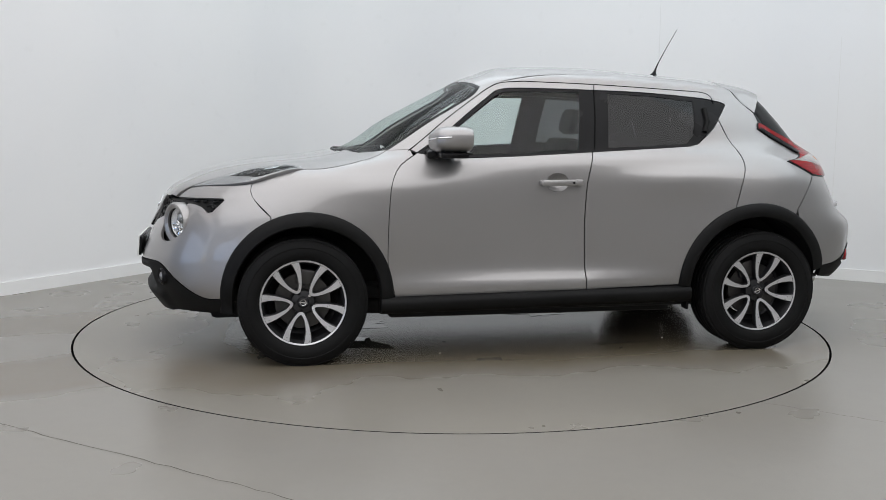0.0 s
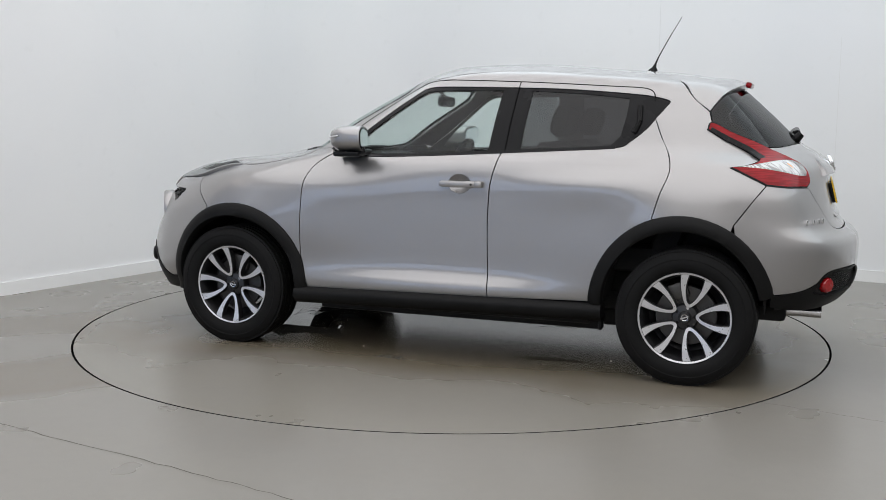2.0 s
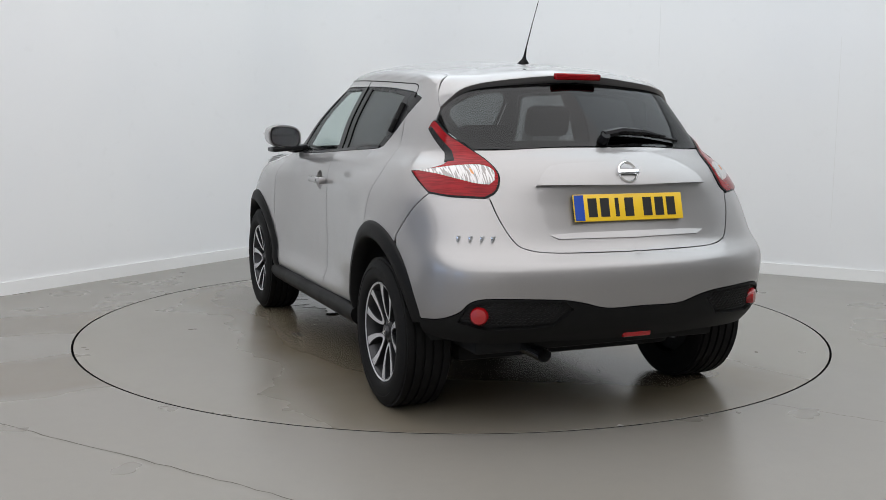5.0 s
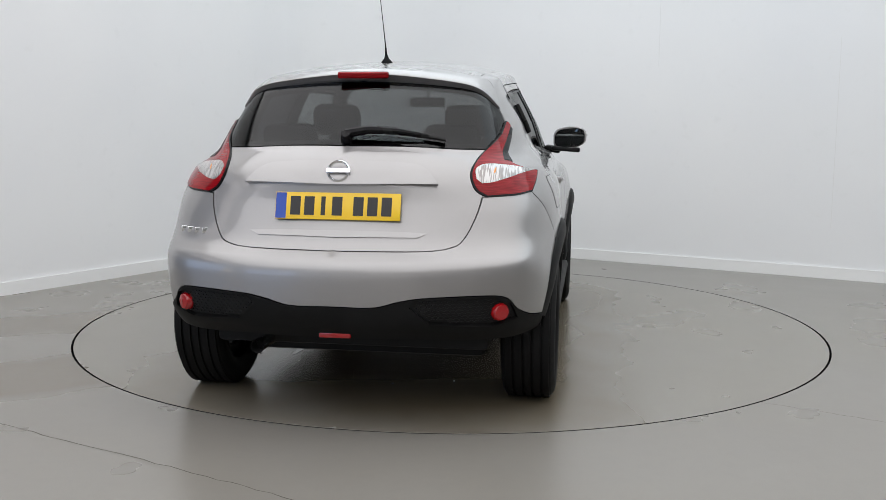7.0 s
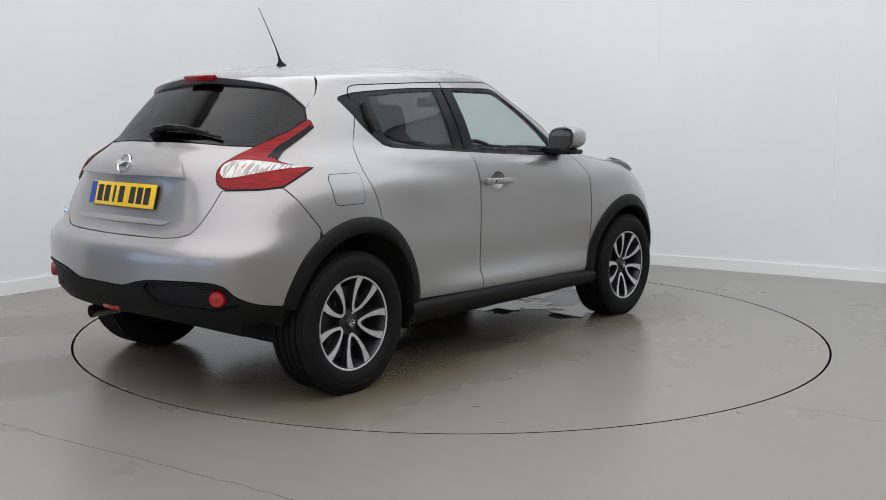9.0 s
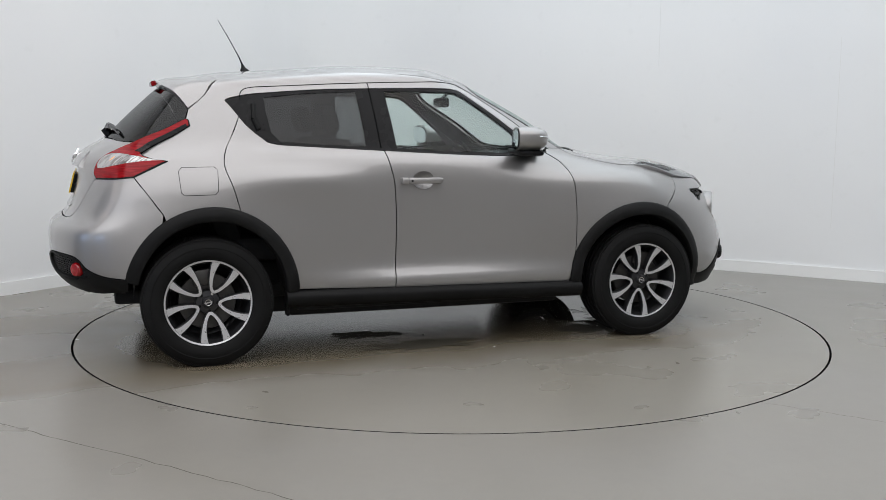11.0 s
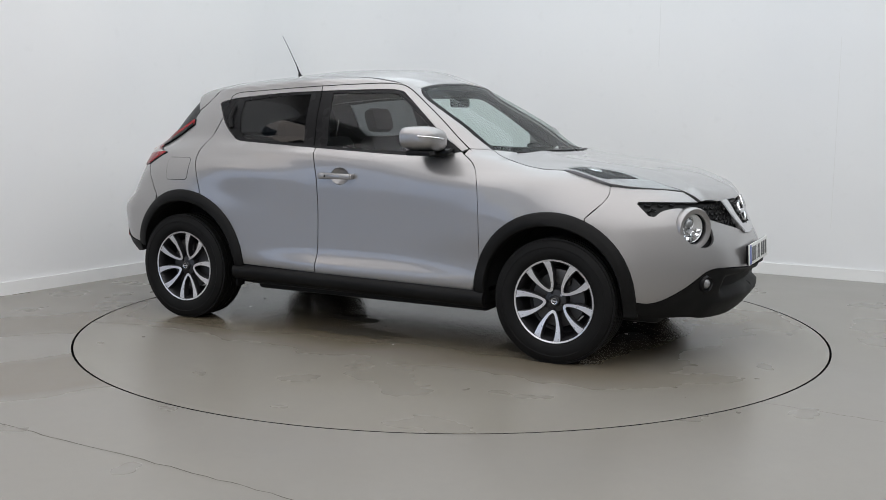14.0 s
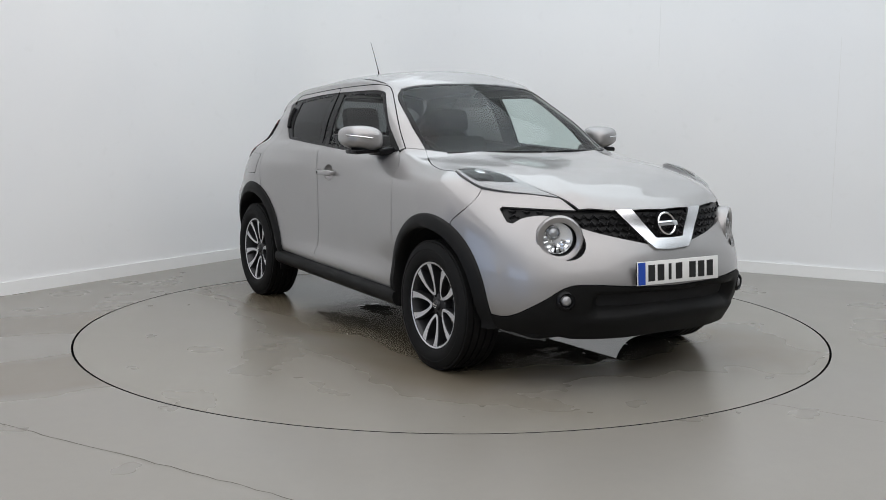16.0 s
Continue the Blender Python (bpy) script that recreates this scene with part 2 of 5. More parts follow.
slab("ceiling", CEIL, [room_xy(-0.2, -0.2), room_xy(ROOM_L + 0.2, -0.2), room_xy(ROOM_L + 0.2, ROOM_R + 0.2), room_xy(-0.2, ROOM_R + 0.2)], ROOM_H, ROOM_H + 0.2, "pale painted ceiling", "ceiling")
slab("backdrop", DAY, [room_xy(DOOR_L0 - 1, -1.5), room_xy(DOOR_L1 + 1, -1.5), room_xy(DOOR_L1 + 1, -1.6), room_xy(DOOR_L0 - 1, -1.6)], 0, 4.0, "pale blue daylight outside the roller door", "backdrop")


# joints of the wall boards, and cracks in the floor
SEAM = Mat("filled_wall_joint", (0.72, 0.72, 0.71), 0.7).mat
for r, z0, z1 in ((4.77, 0.42, 1.95), (3.28, 1.75, 4.2)):
    slab("wall_joint", SEAM, [room_xy(-0.001, r), room_xy(0.0015, r), room_xy(0.0015, r + 0.004), room_xy(-0.001, r + 0.004)], z0, z1, "fine filled joint in the white wall", "joint")
CRACK = Mat("crack_filler", (0.10, 0.092, 0.075), 0.8).mat


def crack(points, width, seed):
    rnd = random.Random(seed)
    bm = bmesh.new()
    left, right = [], []
    for (x0, y0), (x1, y1) in zip(points, points[1:]):
        for k in range(14):
            t = k / 14
            w = width * rnd.uniform(0.5, 1.2)
            d = Vector((y0 - y1, x1 - x0, 0)).normalized()
            p = Vector((x0 + (x1 - x0) * t, y0 + (y1 - y0) * t, 0.0008)) + d * rnd.uniform(-0.006, 0.006)
            left.append(bm.verts.new(p + d * w)), right.append(bm.verts.new(p - d * w))
    for a, b, c, d in zip(left, left[1:], right[1:], right):
        bm.faces.new((d, c, b, a))
    return tagged(part("floor_crack", bm, CRACK, angle=0), "hairline crack across the concrete floor", "crack", kind="structure")


crack([(-3.9, -1.05), (-1.876, -2.178), (-1.027, -2.668), (-0.3, -3.10), (0.5, -3.6)], 0.0022, 3)
crack([(1.43, -1.76), (1.867, -2.043), (2.9, -2.71), (4.2, -3.5)], 0.0014, 4)

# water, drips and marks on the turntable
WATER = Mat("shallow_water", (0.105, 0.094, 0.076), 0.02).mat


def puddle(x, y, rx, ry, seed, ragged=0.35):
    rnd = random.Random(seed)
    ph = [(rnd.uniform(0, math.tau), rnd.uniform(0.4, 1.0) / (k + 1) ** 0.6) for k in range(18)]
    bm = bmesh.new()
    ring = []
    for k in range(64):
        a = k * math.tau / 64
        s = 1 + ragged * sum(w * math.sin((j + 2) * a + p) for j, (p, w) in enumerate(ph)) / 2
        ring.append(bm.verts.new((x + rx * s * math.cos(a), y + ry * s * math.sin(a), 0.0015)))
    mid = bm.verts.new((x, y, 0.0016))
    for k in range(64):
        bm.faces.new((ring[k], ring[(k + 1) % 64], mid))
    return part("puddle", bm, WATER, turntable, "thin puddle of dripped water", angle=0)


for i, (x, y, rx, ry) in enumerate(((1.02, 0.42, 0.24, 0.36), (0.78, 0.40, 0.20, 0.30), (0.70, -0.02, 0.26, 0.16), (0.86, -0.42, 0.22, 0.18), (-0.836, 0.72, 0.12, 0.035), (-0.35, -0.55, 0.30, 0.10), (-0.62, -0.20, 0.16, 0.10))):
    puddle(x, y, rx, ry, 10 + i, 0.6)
MARK = Mat("black_floor_mark", (0.03, 0.03, 0.028), 0.6).mat
for k in range(3):
    bm = bmesh.new()
    box(bm, -0.09, 0.045, 0.975 + 0.022 * k, 0.981 + 0.022 * k, -0.002, 0.0012)
    part("drain_slot", bm, MARK, turntable, "narrow dark drain slot")
DROP = Mat("white_debris", (0.55, 0.55, 0.53), 0.5).mat
rnd = random.Random(5)
for k in range(16):
    x, y = rnd.uniform(-1.6, 1.2), rnd.uniform(-0.75, 1.0)
    s = rnd.uniform(0.003, 0.011)
    bm = bmesh.new()
    box(bm, x - s, x + s, y - s * 0.5, y + s * 0.5, 0, 0.003, 0.001)
    part("debris", bm, DROP if k % 2 else MARK, turntable)
from mathutils import bvhtree, geometry



# ---------------------------------------------------------------- the car: its skin as a loft
# Each line runs round half the car, from the middle of the nose to the middle of the tail, from the sills up to the roof.
LINES = [
    [(2.005, 0, 0.235), (1.985, 0.3, 0.235), (1.895, 0.54, 0.24), (1.74, 0.69, 0.255), (1.54, 0.77, 0.27), (1.22, 0.79, 0.26), (0.82, 0.79, 0.26), (0.3, 0.79, 0.26), (-0.3, 0.79, 0.27), (-0.82, 0.79, 0.28), (-1.22, 0.79, 0.3), (-1.55, 0.77, 0.33), (-1.79, 0.66, 0.36), (-1.94, 0.36, 0.385), (-1.97, 0, 0.39)],
    [(2.105, 0, 0.37), (2.075, 0.32, 0.37), (1.955, 0.57, 0.37), (1.78, 0.735, 0.37), (1.53, 0.83, 0.38), (1.22, 0.85, 0.37), (0.82, 0.84, 0.37), (0.3, 0.84, 0.385), (-0.3, 0.84, 0.39), (-0.82, 0.84, 0.39), (-1.22, 0.85, 0.4), (-1.56, 0.835, 0.42), (-1.84, 0.71, 0.45), (-2, 0.4, 0.47), (-2.03, 0, 0.47)],
    [(2.135, 0, 0.5), (2.105, 0.34, 0.5), (1.975, 0.58, 0.5), (1.78, 0.75, 0.5), (1.52, 0.85, 0.5), (1.22, 0.88, 0.5), (0.82, 0.838, 0.49), (0.3, 0.814, 0.485), (-0.3, 0.814, 0.485), (-0.82, 0.850, 0.5), (-1.22, 0.88, 0.52), (-1.57, 0.855, 0.54), (-1.86, 0.73, 0.57), (-2.01, 0.42, 0.58), (-2.05, 0, 0.58)],
    [(2.095, 0, 0.63), (2.065, 0.34, 0.63), (1.945, 0.58, 0.63), (1.75, 0.75, 0.64), (1.5, 0.845, 0.66), (1.22, 0.88, 0.68), (0.82, 0.85, 0.66), (0.3, 0.812, 0.63), (-0.3, 0.812, 0.63), (-0.82, 0.852, 0.66), (-1.22, 0.885, 0.69), (-1.57, 0.85, 0.69), (-1.85, 0.745, 0.695), (-1.998, 0.43, 0.7), (-2.042, 0, 0.7)],
    [(2.035, 0, 0.76), (1.995, 0.33, 0.76), (1.885, 0.57, 0.77), (1.71, 0.73, 0.78), (1.48, 0.825, 0.8), (1.22, 0.865, 0.82), (0.82, 0.85, 0.8), (0.3, 0.813, 0.79), (-0.3, 0.813, 0.79), (-0.82, 0.85, 0.81), (-1.22, 0.88, 0.83), (-1.54, 0.84, 0.82), (-1.79, 0.725, 0.78), (-1.925, 0.43, 0.768), (-1.96, 0, 0.768)],
    [(1.995, 0, 0.86), (1.945, 0.32, 0.87), (1.825, 0.54, 0.885), (1.64, 0.68, 0.905), (1.43, 0.775, 0.93), (1.2, 0.825, 0.95), (0.82, 0.837, 0.935), (0.3, 0.811, 0.93), (-0.3, 0.813, 0.94), (-0.82, 0.853, 0.96), (-1.2, 0.855, 0.96), (-1.49, 0.825, 0.95), (-1.72, 0.705, 0.93), (-1.87, 0.42, 0.92), (-1.9, 0, 0.92)],
    [(1.92, 0, 0.915), (1.87, 0.31, 0.925), (1.745, 0.51, 0.945), (1.575, 0.63, 0.965), (1.38, 0.71, 0.995), (1.17, 0.745, 1.01), (0.8, 0.778, 1.02), (0.3, 0.797, 1.01), (-0.3, 0.804, 1.02), (-0.82, 0.812, 1.035), (-1.18, 0.8, 1.06), (-1.44, 0.772, 1.06), (-1.68, 0.64, 1.05), (-1.84, 0.38, 1.04), (-1.885, 0, 1.04)],
    [(1.7, 0, 1), (1.64, 0.28, 1.005), (1.53, 0.44, 1.01), (1.4, 0.55, 1.02), (1.22, 0.63, 1.03), (1.03, 0.68, 1.045), (0.72, 0.735, 1.075), (0.3, 0.775, 1.06), (-0.3, 0.785, 1.075), (-0.82, 0.78, 1.095), (-1.17, 0.745, 1.12), (-1.42, 0.69, 1.12), (-1.64, 0.575, 1.11), (-1.78, 0.33, 1.11), (-1.825, 0, 1.115)],
    [(1.06, 0, 1.09), (1.04, 0.25, 1.09), (0.99, 0.42, 1.085), (0.93, 0.55, 1.085), (0.85, 0.63, 1.09), (0.75, 0.68, 1.1), (0.62, 0.71, 1.115), (0.3, 0.74, 1.1), (-0.3, 0.745, 1.12), (-0.85, 0.73, 1.145), (-1.17, 0.705, 1.165), (-1.41, 0.655, 1.165), (-1.59, 0.56, 1.155), (-1.7, 0.3, 1.16), (-1.74, 0, 1.165)],
    [(0.735, 0, 1.28), (0.725, 0.24, 1.277), (0.69, 0.41, 1.27), (0.64, 0.52, 1.265), (0.585, 0.585, 1.263), (0.51, 0.63, 1.265), (0.4, 0.66, 1.27), (0.12, 0.685, 1.27), (-0.37, 0.69, 1.28), (-0.84, 0.68, 1.29), (-1.14, 0.655, 1.29), (-1.36, 0.605, 1.285), (-1.5, 0.51, 1.285), (-1.57, 0.28, 1.295), (-1.6, 0, 1.3)],
    [(0.345, 0, 1.484), (0.335, 0.22, 1.479), (0.315, 0.38, 1.469), (0.28, 0.47, 1.459), (0.238, 0.52, 1.454), (0.175, 0.55, 1.451), (0.08, 0.575, 1.454), (-0.15, 0.59, 1.464), (-0.45, 0.595, 1.459), (-0.85, 0.585, 1.444), (-1.1, 0.582, 1.424), (-1.27, 0.547, 1.409), (-1.38, 0.472, 1.414), (-1.43, 0.25, 1.4274), (-1.455, 0, 1.4324)],
    [(0.2, 0, 1.543), (0.19, 0.21, 1.538), (0.175, 0.36, 1.528), (0.15, 0.44, 1.518), (0.11, 0.485, 1.513), (0.05, 0.51, 1.513), (-0.03, 0.53, 1.518), (-0.22, 0.54, 1.523), (-0.48, 0.545, 1.518), (-0.82, 0.535, 1.497), (-1.03, 0.535, 1.482), (-1.17, 0.5, 1.47), (-1.28, 0.435, 1.47), (-1.36, 0.23, 1.4752), (-1.385, 0, 1.4792)],
    [(0.12, 0, 1.572), (0.11, 0.12, 1.572), (0.1, 0.2, 1.57), (0.08, 0.245, 1.568), (0.05, 0.27, 1.567), (0, 0.285, 1.568), (-0.07, 0.295, 1.57), (-0.24, 0.3, 1.573), (-0.48, 0.3, 1.568), (-0.8, 0.295, 1.543), (-0.97, 0.285, 1.53), (-1.08, 0.265, 1.522), (-1.18, 0.23, 1.516), (-1.26, 0.13, 1.506), (-1.28, 0, 1.506)],
    [(0.06, 0, 1.582), (0.055, 0, 1.582), (0.05, 0, 1.583), (0.035, 0, 1.584), (0.01, 0, 1.585), (-0.03, 0, 1.587), (-0.09, 0, 1.589), (-0.25, 0, 1.59), (-0.48, 0, 1.584), (-0.78, 0, 1.557), (-0.92, 0, 1.549), (-1, 0, 1.544), (-1.08, 0, 1.538), (-1.16, 0, 1.5242), (-1.2, 0, 1.5212)],
]


def loft(nu=8, nv=7):
    """The half skin as a grid, levels by stations, smooth through all control points."""
    c = np.array(LINES)
    flip = np.array([1, -1, 1])
    c = np.concatenate([c[:, 1:2] * flip, c, c[:, -2:-1] * flip], 1)
    c = np.concatenate([2 * c[:1] - c[1:2], c, c[-2:-1] * flip], 0)

    def run(a, n):
        out = []
        for i in range(1, len(a) - 2):
            for k in range(n):
                t = k / n
                w = (-t + 2 * t * t - t ** 3, 2 - 5 * t * t + 3 * t ** 3, t + 4 * t * t - 3 * t ** 3, t ** 3 - t * t)
                out.append(sum(wi * a[i - 1 + j] for j, wi in enumerate(w)) / 2)
        out.append(a[-2])
        return np.array(out)

    g = run(c, nv)
    return run(g.swapaxes(0, 1), nu).swapaxes(0, 1)


class Skin:
    """The loft as a surface that rays can meet, with smooth normals."""

    def __init__(self):
        self.g = g = loft()
        nv, nu = g.shape[:2]
        du, dv = np.gradient(g, axis=1), np.gradient(g, axis=0)
        nrm = np.cross(du, dv)
        nrm[:, 0, 1] = nrm[:, -1, 1] = 0
        nrm[-1, :, 0:2] = 0
        nrm[-1] = (0.02, 0, 1)
        ln = np.linalg.norm(nrm, axis=2, keepdims=True)
        nrm = nrm / np.where(ln < 1e-9, 1, ln)
        flat = g.reshape(-1, 3)
        n = flat.shape[0]
        self.v = np.concatenate([flat, flat * (1, -1, 1)])
        fn = nrm.reshape(-1, 3)
        self.n = np.concatenate([fn, fn * (1, -1, 1)])
        tris = []
        for j in range(nv - 1):
            for i in range(nu - 1):
                a, b, c, d = j * nu + i, j * nu + i + 1, (j + 1) * nu + i + 1, (j + 1) * nu + i
                tris += [(a, b, c), (a, c, d), (n + a, n + c, n + b), (n + a, n + d, n + c)]
        self.t = tris
        self.vv = [Vector(p) for p in self.v]
        self.tree = bvhtree.BVHTree.FromPolygons(self.vv, tris)

    def normal(self, p, i):
        a, b, c = self.t[i]
        A, B, C = self.vv[a], self.vv[b], self.vv[c]
        v0, v1, v2 = B - A, C - A, p - A
        d00, d01, d11, d20, d21 = v0.dot(v0), v0.dot(v1), v1.dot(v1), v2.dot(v0), v2.dot(v1)
        den = d00 * d11 - d01 * d01
        if abs(den) < 1e-14:
            return Vector(self.n[a])
        v, w = (d11 * d20 - d01 * d21) / den, (d00 * d21 - d01 * d20) / den
        return Vector(self.n[a] * (1 - v - w) + self.n[b] * v + self.n[c] * w).normalized()

    def hit(self, p, d):
        """Where the ray through p along d first meets the skin, and the normal there."""
        d = Vector(d).normalized()
        p = Vector(p)
        q, _, i, _ = self.tree.ray_cast(p - d * 6, d)
        if q is None:
            q, _, i, _ = self.tree.find_nearest(p)
        return q, self.normal(q, i)

    def near(self, p):
        q, _, i, _ = self.tree.find_nearest(Vector(p))
        return q


SKIN = Skin()


# ---------------------------------------------------------------- the car: materials
def car_paint():
    m = Mat("silver_metallic_paint", (0.33, 0.32, 0.316), 0.38, 0.72, Coat_Weight=1.0, Coat_Roughness=0.06)
    flake = m.noise(900, 2, 0.6)
    c = m.mix(m.grey(flake, 0.35, 0.65, 0, 1), (0.278, 0.270, 0.267), (0.352, 0.343, 0.338))
    dirt = m.noise(3.0, 5, 0.6)
    c = m.mix(m.grey(dirt, 0.58, 0.8, 0, 0.12), c, (0.24, 0.235, 0.22))
    m.base(c).rough(m.grey(dirt, 0.3, 0.75, 0.36, 0.44))
    m.bump(flake, 0.02, 0.0005)
    return m.mat


def plastic(name, tone, rough, grain=0.12):
    m = Mat(name, tone, rough, 0.0, Specular_IOR_Level=0.14)
    n = m.noise(420, 2, 0.6)
    d = m.noise(5, 4, 0.6)
    c = m.mix(m.grey(d, 0.4, 0.75, 0, 0.5), tone, tuple(min(1, v * 1.7 + 0.004) for v in tone))
    m.base(c).rough(m.grey(d, 0.3, 0.7, rough - 0.06, rough + 0.08)).bump(n, grain, 0.001)
    return m.mat


def glass(name, tint, gloss=1.0):
    """Thin tinted glass: what is behind shows through its tint, with a glossy face."""
    mat = bpy.data.materials.new(name)
    mat.use_nodes = True
    t = mat.node_tree
    t.nodes.clear()
    out = t.nodes.new("ShaderNodeOutputMaterial")
    mix = t.nodes.new("ShaderNodeMixShader")
    lw = t.nodes.new("ShaderNodeLayerWeight")
    lw.inputs[0].default_value = 0.5
    pw = t.nodes.new("ShaderNodeMath")
    pw.operation = "POWER"
    pw.inputs[1].default_value = 4.0
    fr = t.nodes.new("ShaderNodeMath")
    fr.operation = "MULTIPLY_ADD"
    fr.inputs[1].default_value, fr.inputs[2].default_value = 0.85 * gloss, 0.07 * gloss
    t.links.new(lw.outputs["Facing"], pw.inputs[0])
    t.links.new(pw.outputs[0], fr.inputs[0])
    tr = t.nodes.new("ShaderNodeBsdfTransparent")
    tr.inputs[0].default_value = (*tint, 1)
    gl = t.nodes.new("ShaderNodeBsdfGlossy")
    gl.inputs["Roughness"].default_value = 0.03
    for a, b in ((fr.outputs[0], mix.inputs[0]), (tr.outputs[0], mix.inputs[1]), (gl.outputs[0], mix.inputs[2]), (mix.outputs[0], out.inputs[0])):
        t.links.new(a, b)
    return mat


PAINT = car_paint()
CLAD = plastic("black_textured_plastic", (0.0055, 0.0055, 0.0055), 0.52)
TRIM = plastic("satin_black_trim", (0.006, 0.006, 0.0065), 0.26, 0.01)
MESH = plastic("black_grille_plastic", (0.012, 0.012, 0.012), 0.35, 0.05)
RUBBER = plastic("tyre_rubber", (0.0055, 0.0055, 0.0055), 0.66, 0.2)
DARK = Mat("dark_underbody", (0.008, 0.008, 0.008), 0.9).mat
CABIN = plastic("dark_cabin_trim", (0.020, 0.020, 0.021), 0.7)
FABRIC = plastic("charcoal_seat_fabric", (0.028, 0.028, 0.030), 0.9, 0.5)
LINER = plastic("pale_headlining", (0.20, 0.195, 0.19), 0.95, 0.0)
CHROME = Mat("chrome", (0.75, 0.76, 0.77), 0.08, 1.0).mat
SATIN = Mat("satin_chrome", (0.72, 0.72, 0.73), 0.22, 1.0).mat
ALLOY = Mat("machined_alloy", (0.60, 0.60, 0.61), 0.30, 0.6)
ALLOY.rough(ALLOY.grey(ALLOY.noise(60, 3, 0.6), 0.3, 0.7, 0.26, 0.36))
ALLOY = ALLOY.mat
GUNMETAL = Mat("dark_grey_alloy", (0.035, 0.035, 0.037), 0.35, 0.6).mat
DISC_STEEL = Mat("brake_disc_steel", (0.085, 0.082, 0.08), 0.45, 0.8).mat
GLASS = glass("clear_window_glass", (0.80, 0.87, 0.85), 0.45)
PRIVACY = glass("dark_privacy_glass", (0.13, 0.135, 0.14), 0.55)
LENS = glass("clear_lamp_lens", (0.92, 0.93, 0.93), 0.22)
PLAIN = glass("inner_face_of_glass", (0.98, 0.98, 0.98), 0.0)
RED = Mat("red_lamp_lens", (0.30, 0.004, 0.008), 0.10, 0.0, Specular_IOR_Level=0.22)
RED.base(RED.mix(RED.grey(RED.noise(14, 1, 0.4, (1, 1, 30)), 0.4, 0.6, 0, 1), (0.27, 0.004, 0.008), (0.16, 0.001, 0.003)))
RED = RED.mat
REFLECTOR_RED = Mat("red_reflector", (0.30, 0.004, 0.006), 0.2, 0.0, Coat_Weight=0.6).mat
CLEAR_LAMP = Mat("ribbed_clear_lamp", (0.42, 0.40, 0.39), 0.12, 0.55, Coat_Weight=1.0)
CLEAR_LAMP.base(CLEAR_LAMP.mix(CLEAR_LAMP.grey(CLEAR_LAMP.noise(200, 0, 0.4, (0.15, 1, 0.03)), 0.45, 0.6, 0, 1), (0.50, 0.49, 0.48), (0.24, 0.22, 0.21)))
CLEAR_LAMP = CLEAR_LAMP.mat
SILVER_LAMP = Mat("silver_lamp_reflector", (0.34, 0.34, 0.345), 0.30, 0.55).mat
AMBER = Mat("amber_bulb_cover", (0.62, 0.26, 0.09), 0.2).mat
YELLOW = Mat("yellow_plate", (0.80, 0.52, 0.02), 0.3).mat
WHITE_PLATE = Mat("white_plate", (0.72, 0.72, 0.70), 0.3).mat
PLATE_BLUE = Mat("blue_plate_band", (0.012, 0.06, 0.36), 0.35).mat
INK = Mat("black_plate_ink", (0.01, 0.01, 0.01), 0.4).mat
MIRROR = Mat("mirror_glass", (0.80, 0.82, 0.84), 0.02, 1.0).mat


# ---------------------------------------------------------------- the car: panels laid on the skin
def S(x, z):
    return SKIN.hit((x, 0.8, z), (0, -1, 0))[0]


def F(y, z):
    return SKIN.hit((1.5, y, z), (-1, 0, 0))[0]


def R(y, z):
    return SKIN.hit((-1.5, y, z), (1, 0, 0))[0]


def N(*p):
    return SKIN.near(p)


def curve(points, n=5):
    """A smooth run through the points."""
    p = [Vector(q) for q in points]
    p = [2 * p[0] - p[1]] + p + [2 * p[-1] - p[-2]]
    out = []
    for i in range(1, len(p) - 2):
        for k in range(n):
            t = k / n
            w = (-t + 2 * t * t - t ** 3, 2 - 5 * t * t + 3 * t ** 3, t + 4 * t * t - 3 * t ** 3, t ** 3 - t * t)
            out.append(sum((p[i - 1 + j] * w[j] for j in range(4)), Vector((0, 0, 0))) / 2)
    return out + [p[-2]]


def frame_of(d):
    d = Vector(d).normalized()
    e1 = d.cross(Vector((0, 0, 1)))
    if e1.length < 0.2:
        e1 = Vector((0, 1, 0)).cross(d)
    e1.normalize()
    return e1, d.cross(e1).normalized(), d


def inside(p, poly):
    x, y = p[:, 0:1], p[:, 1:2]
    a, b = poly, np.roll(poly, -1, 0)
    dy = b[:, 1] - a[:, 1]
    cross = ((a[:, 1] > y) != (b[:, 1] > y)) & (x < (b[:, 0] - a[:, 0]) * (y - a[:, 1]) / np.where(dy == 0, 1e-12, dy) + a[:, 0])
    return cross.sum(1) % 2 == 1


def away(p, poly):
    """Distance of points to an outline."""
    a, b = poly, np.roll(poly, -1, 0)
    d = b - a
    t = np.clip(((p[:, None] - a) * d).sum(2) / np.maximum((d * d).sum(1), 1e-12), 0, 1)
    return np.linalg.norm(p[:, None] - (a + t[..., None] * d), axis=2).min(1)


def inset(poly, w):
    """The outline moved inwards by w."""
    area = 0.5 * np.sum(poly[:, 0] * np.roll(poly[:, 1], -1) - np.roll(poly[:, 0], -1) * poly[:, 1])
    d = np.roll(poly, -1, 0) - poly
    d = d / np.maximum(np.linalg.norm(d, axis=1, keepdims=True), 1e-9)
    n = np.stack([-d[:, 1], d[:, 0]], 1) * np.sign(area)
    m = n + np.roll(n, 1, 0)
    m = m / np.maximum(np.linalg.norm(m, axis=1, keepdims=True), 0.5)
    k = np.clip(1 / np.maximum((m * n).sum(1, keepdims=True), 0.6), 1, 1.5)
    return poly + m * w * k


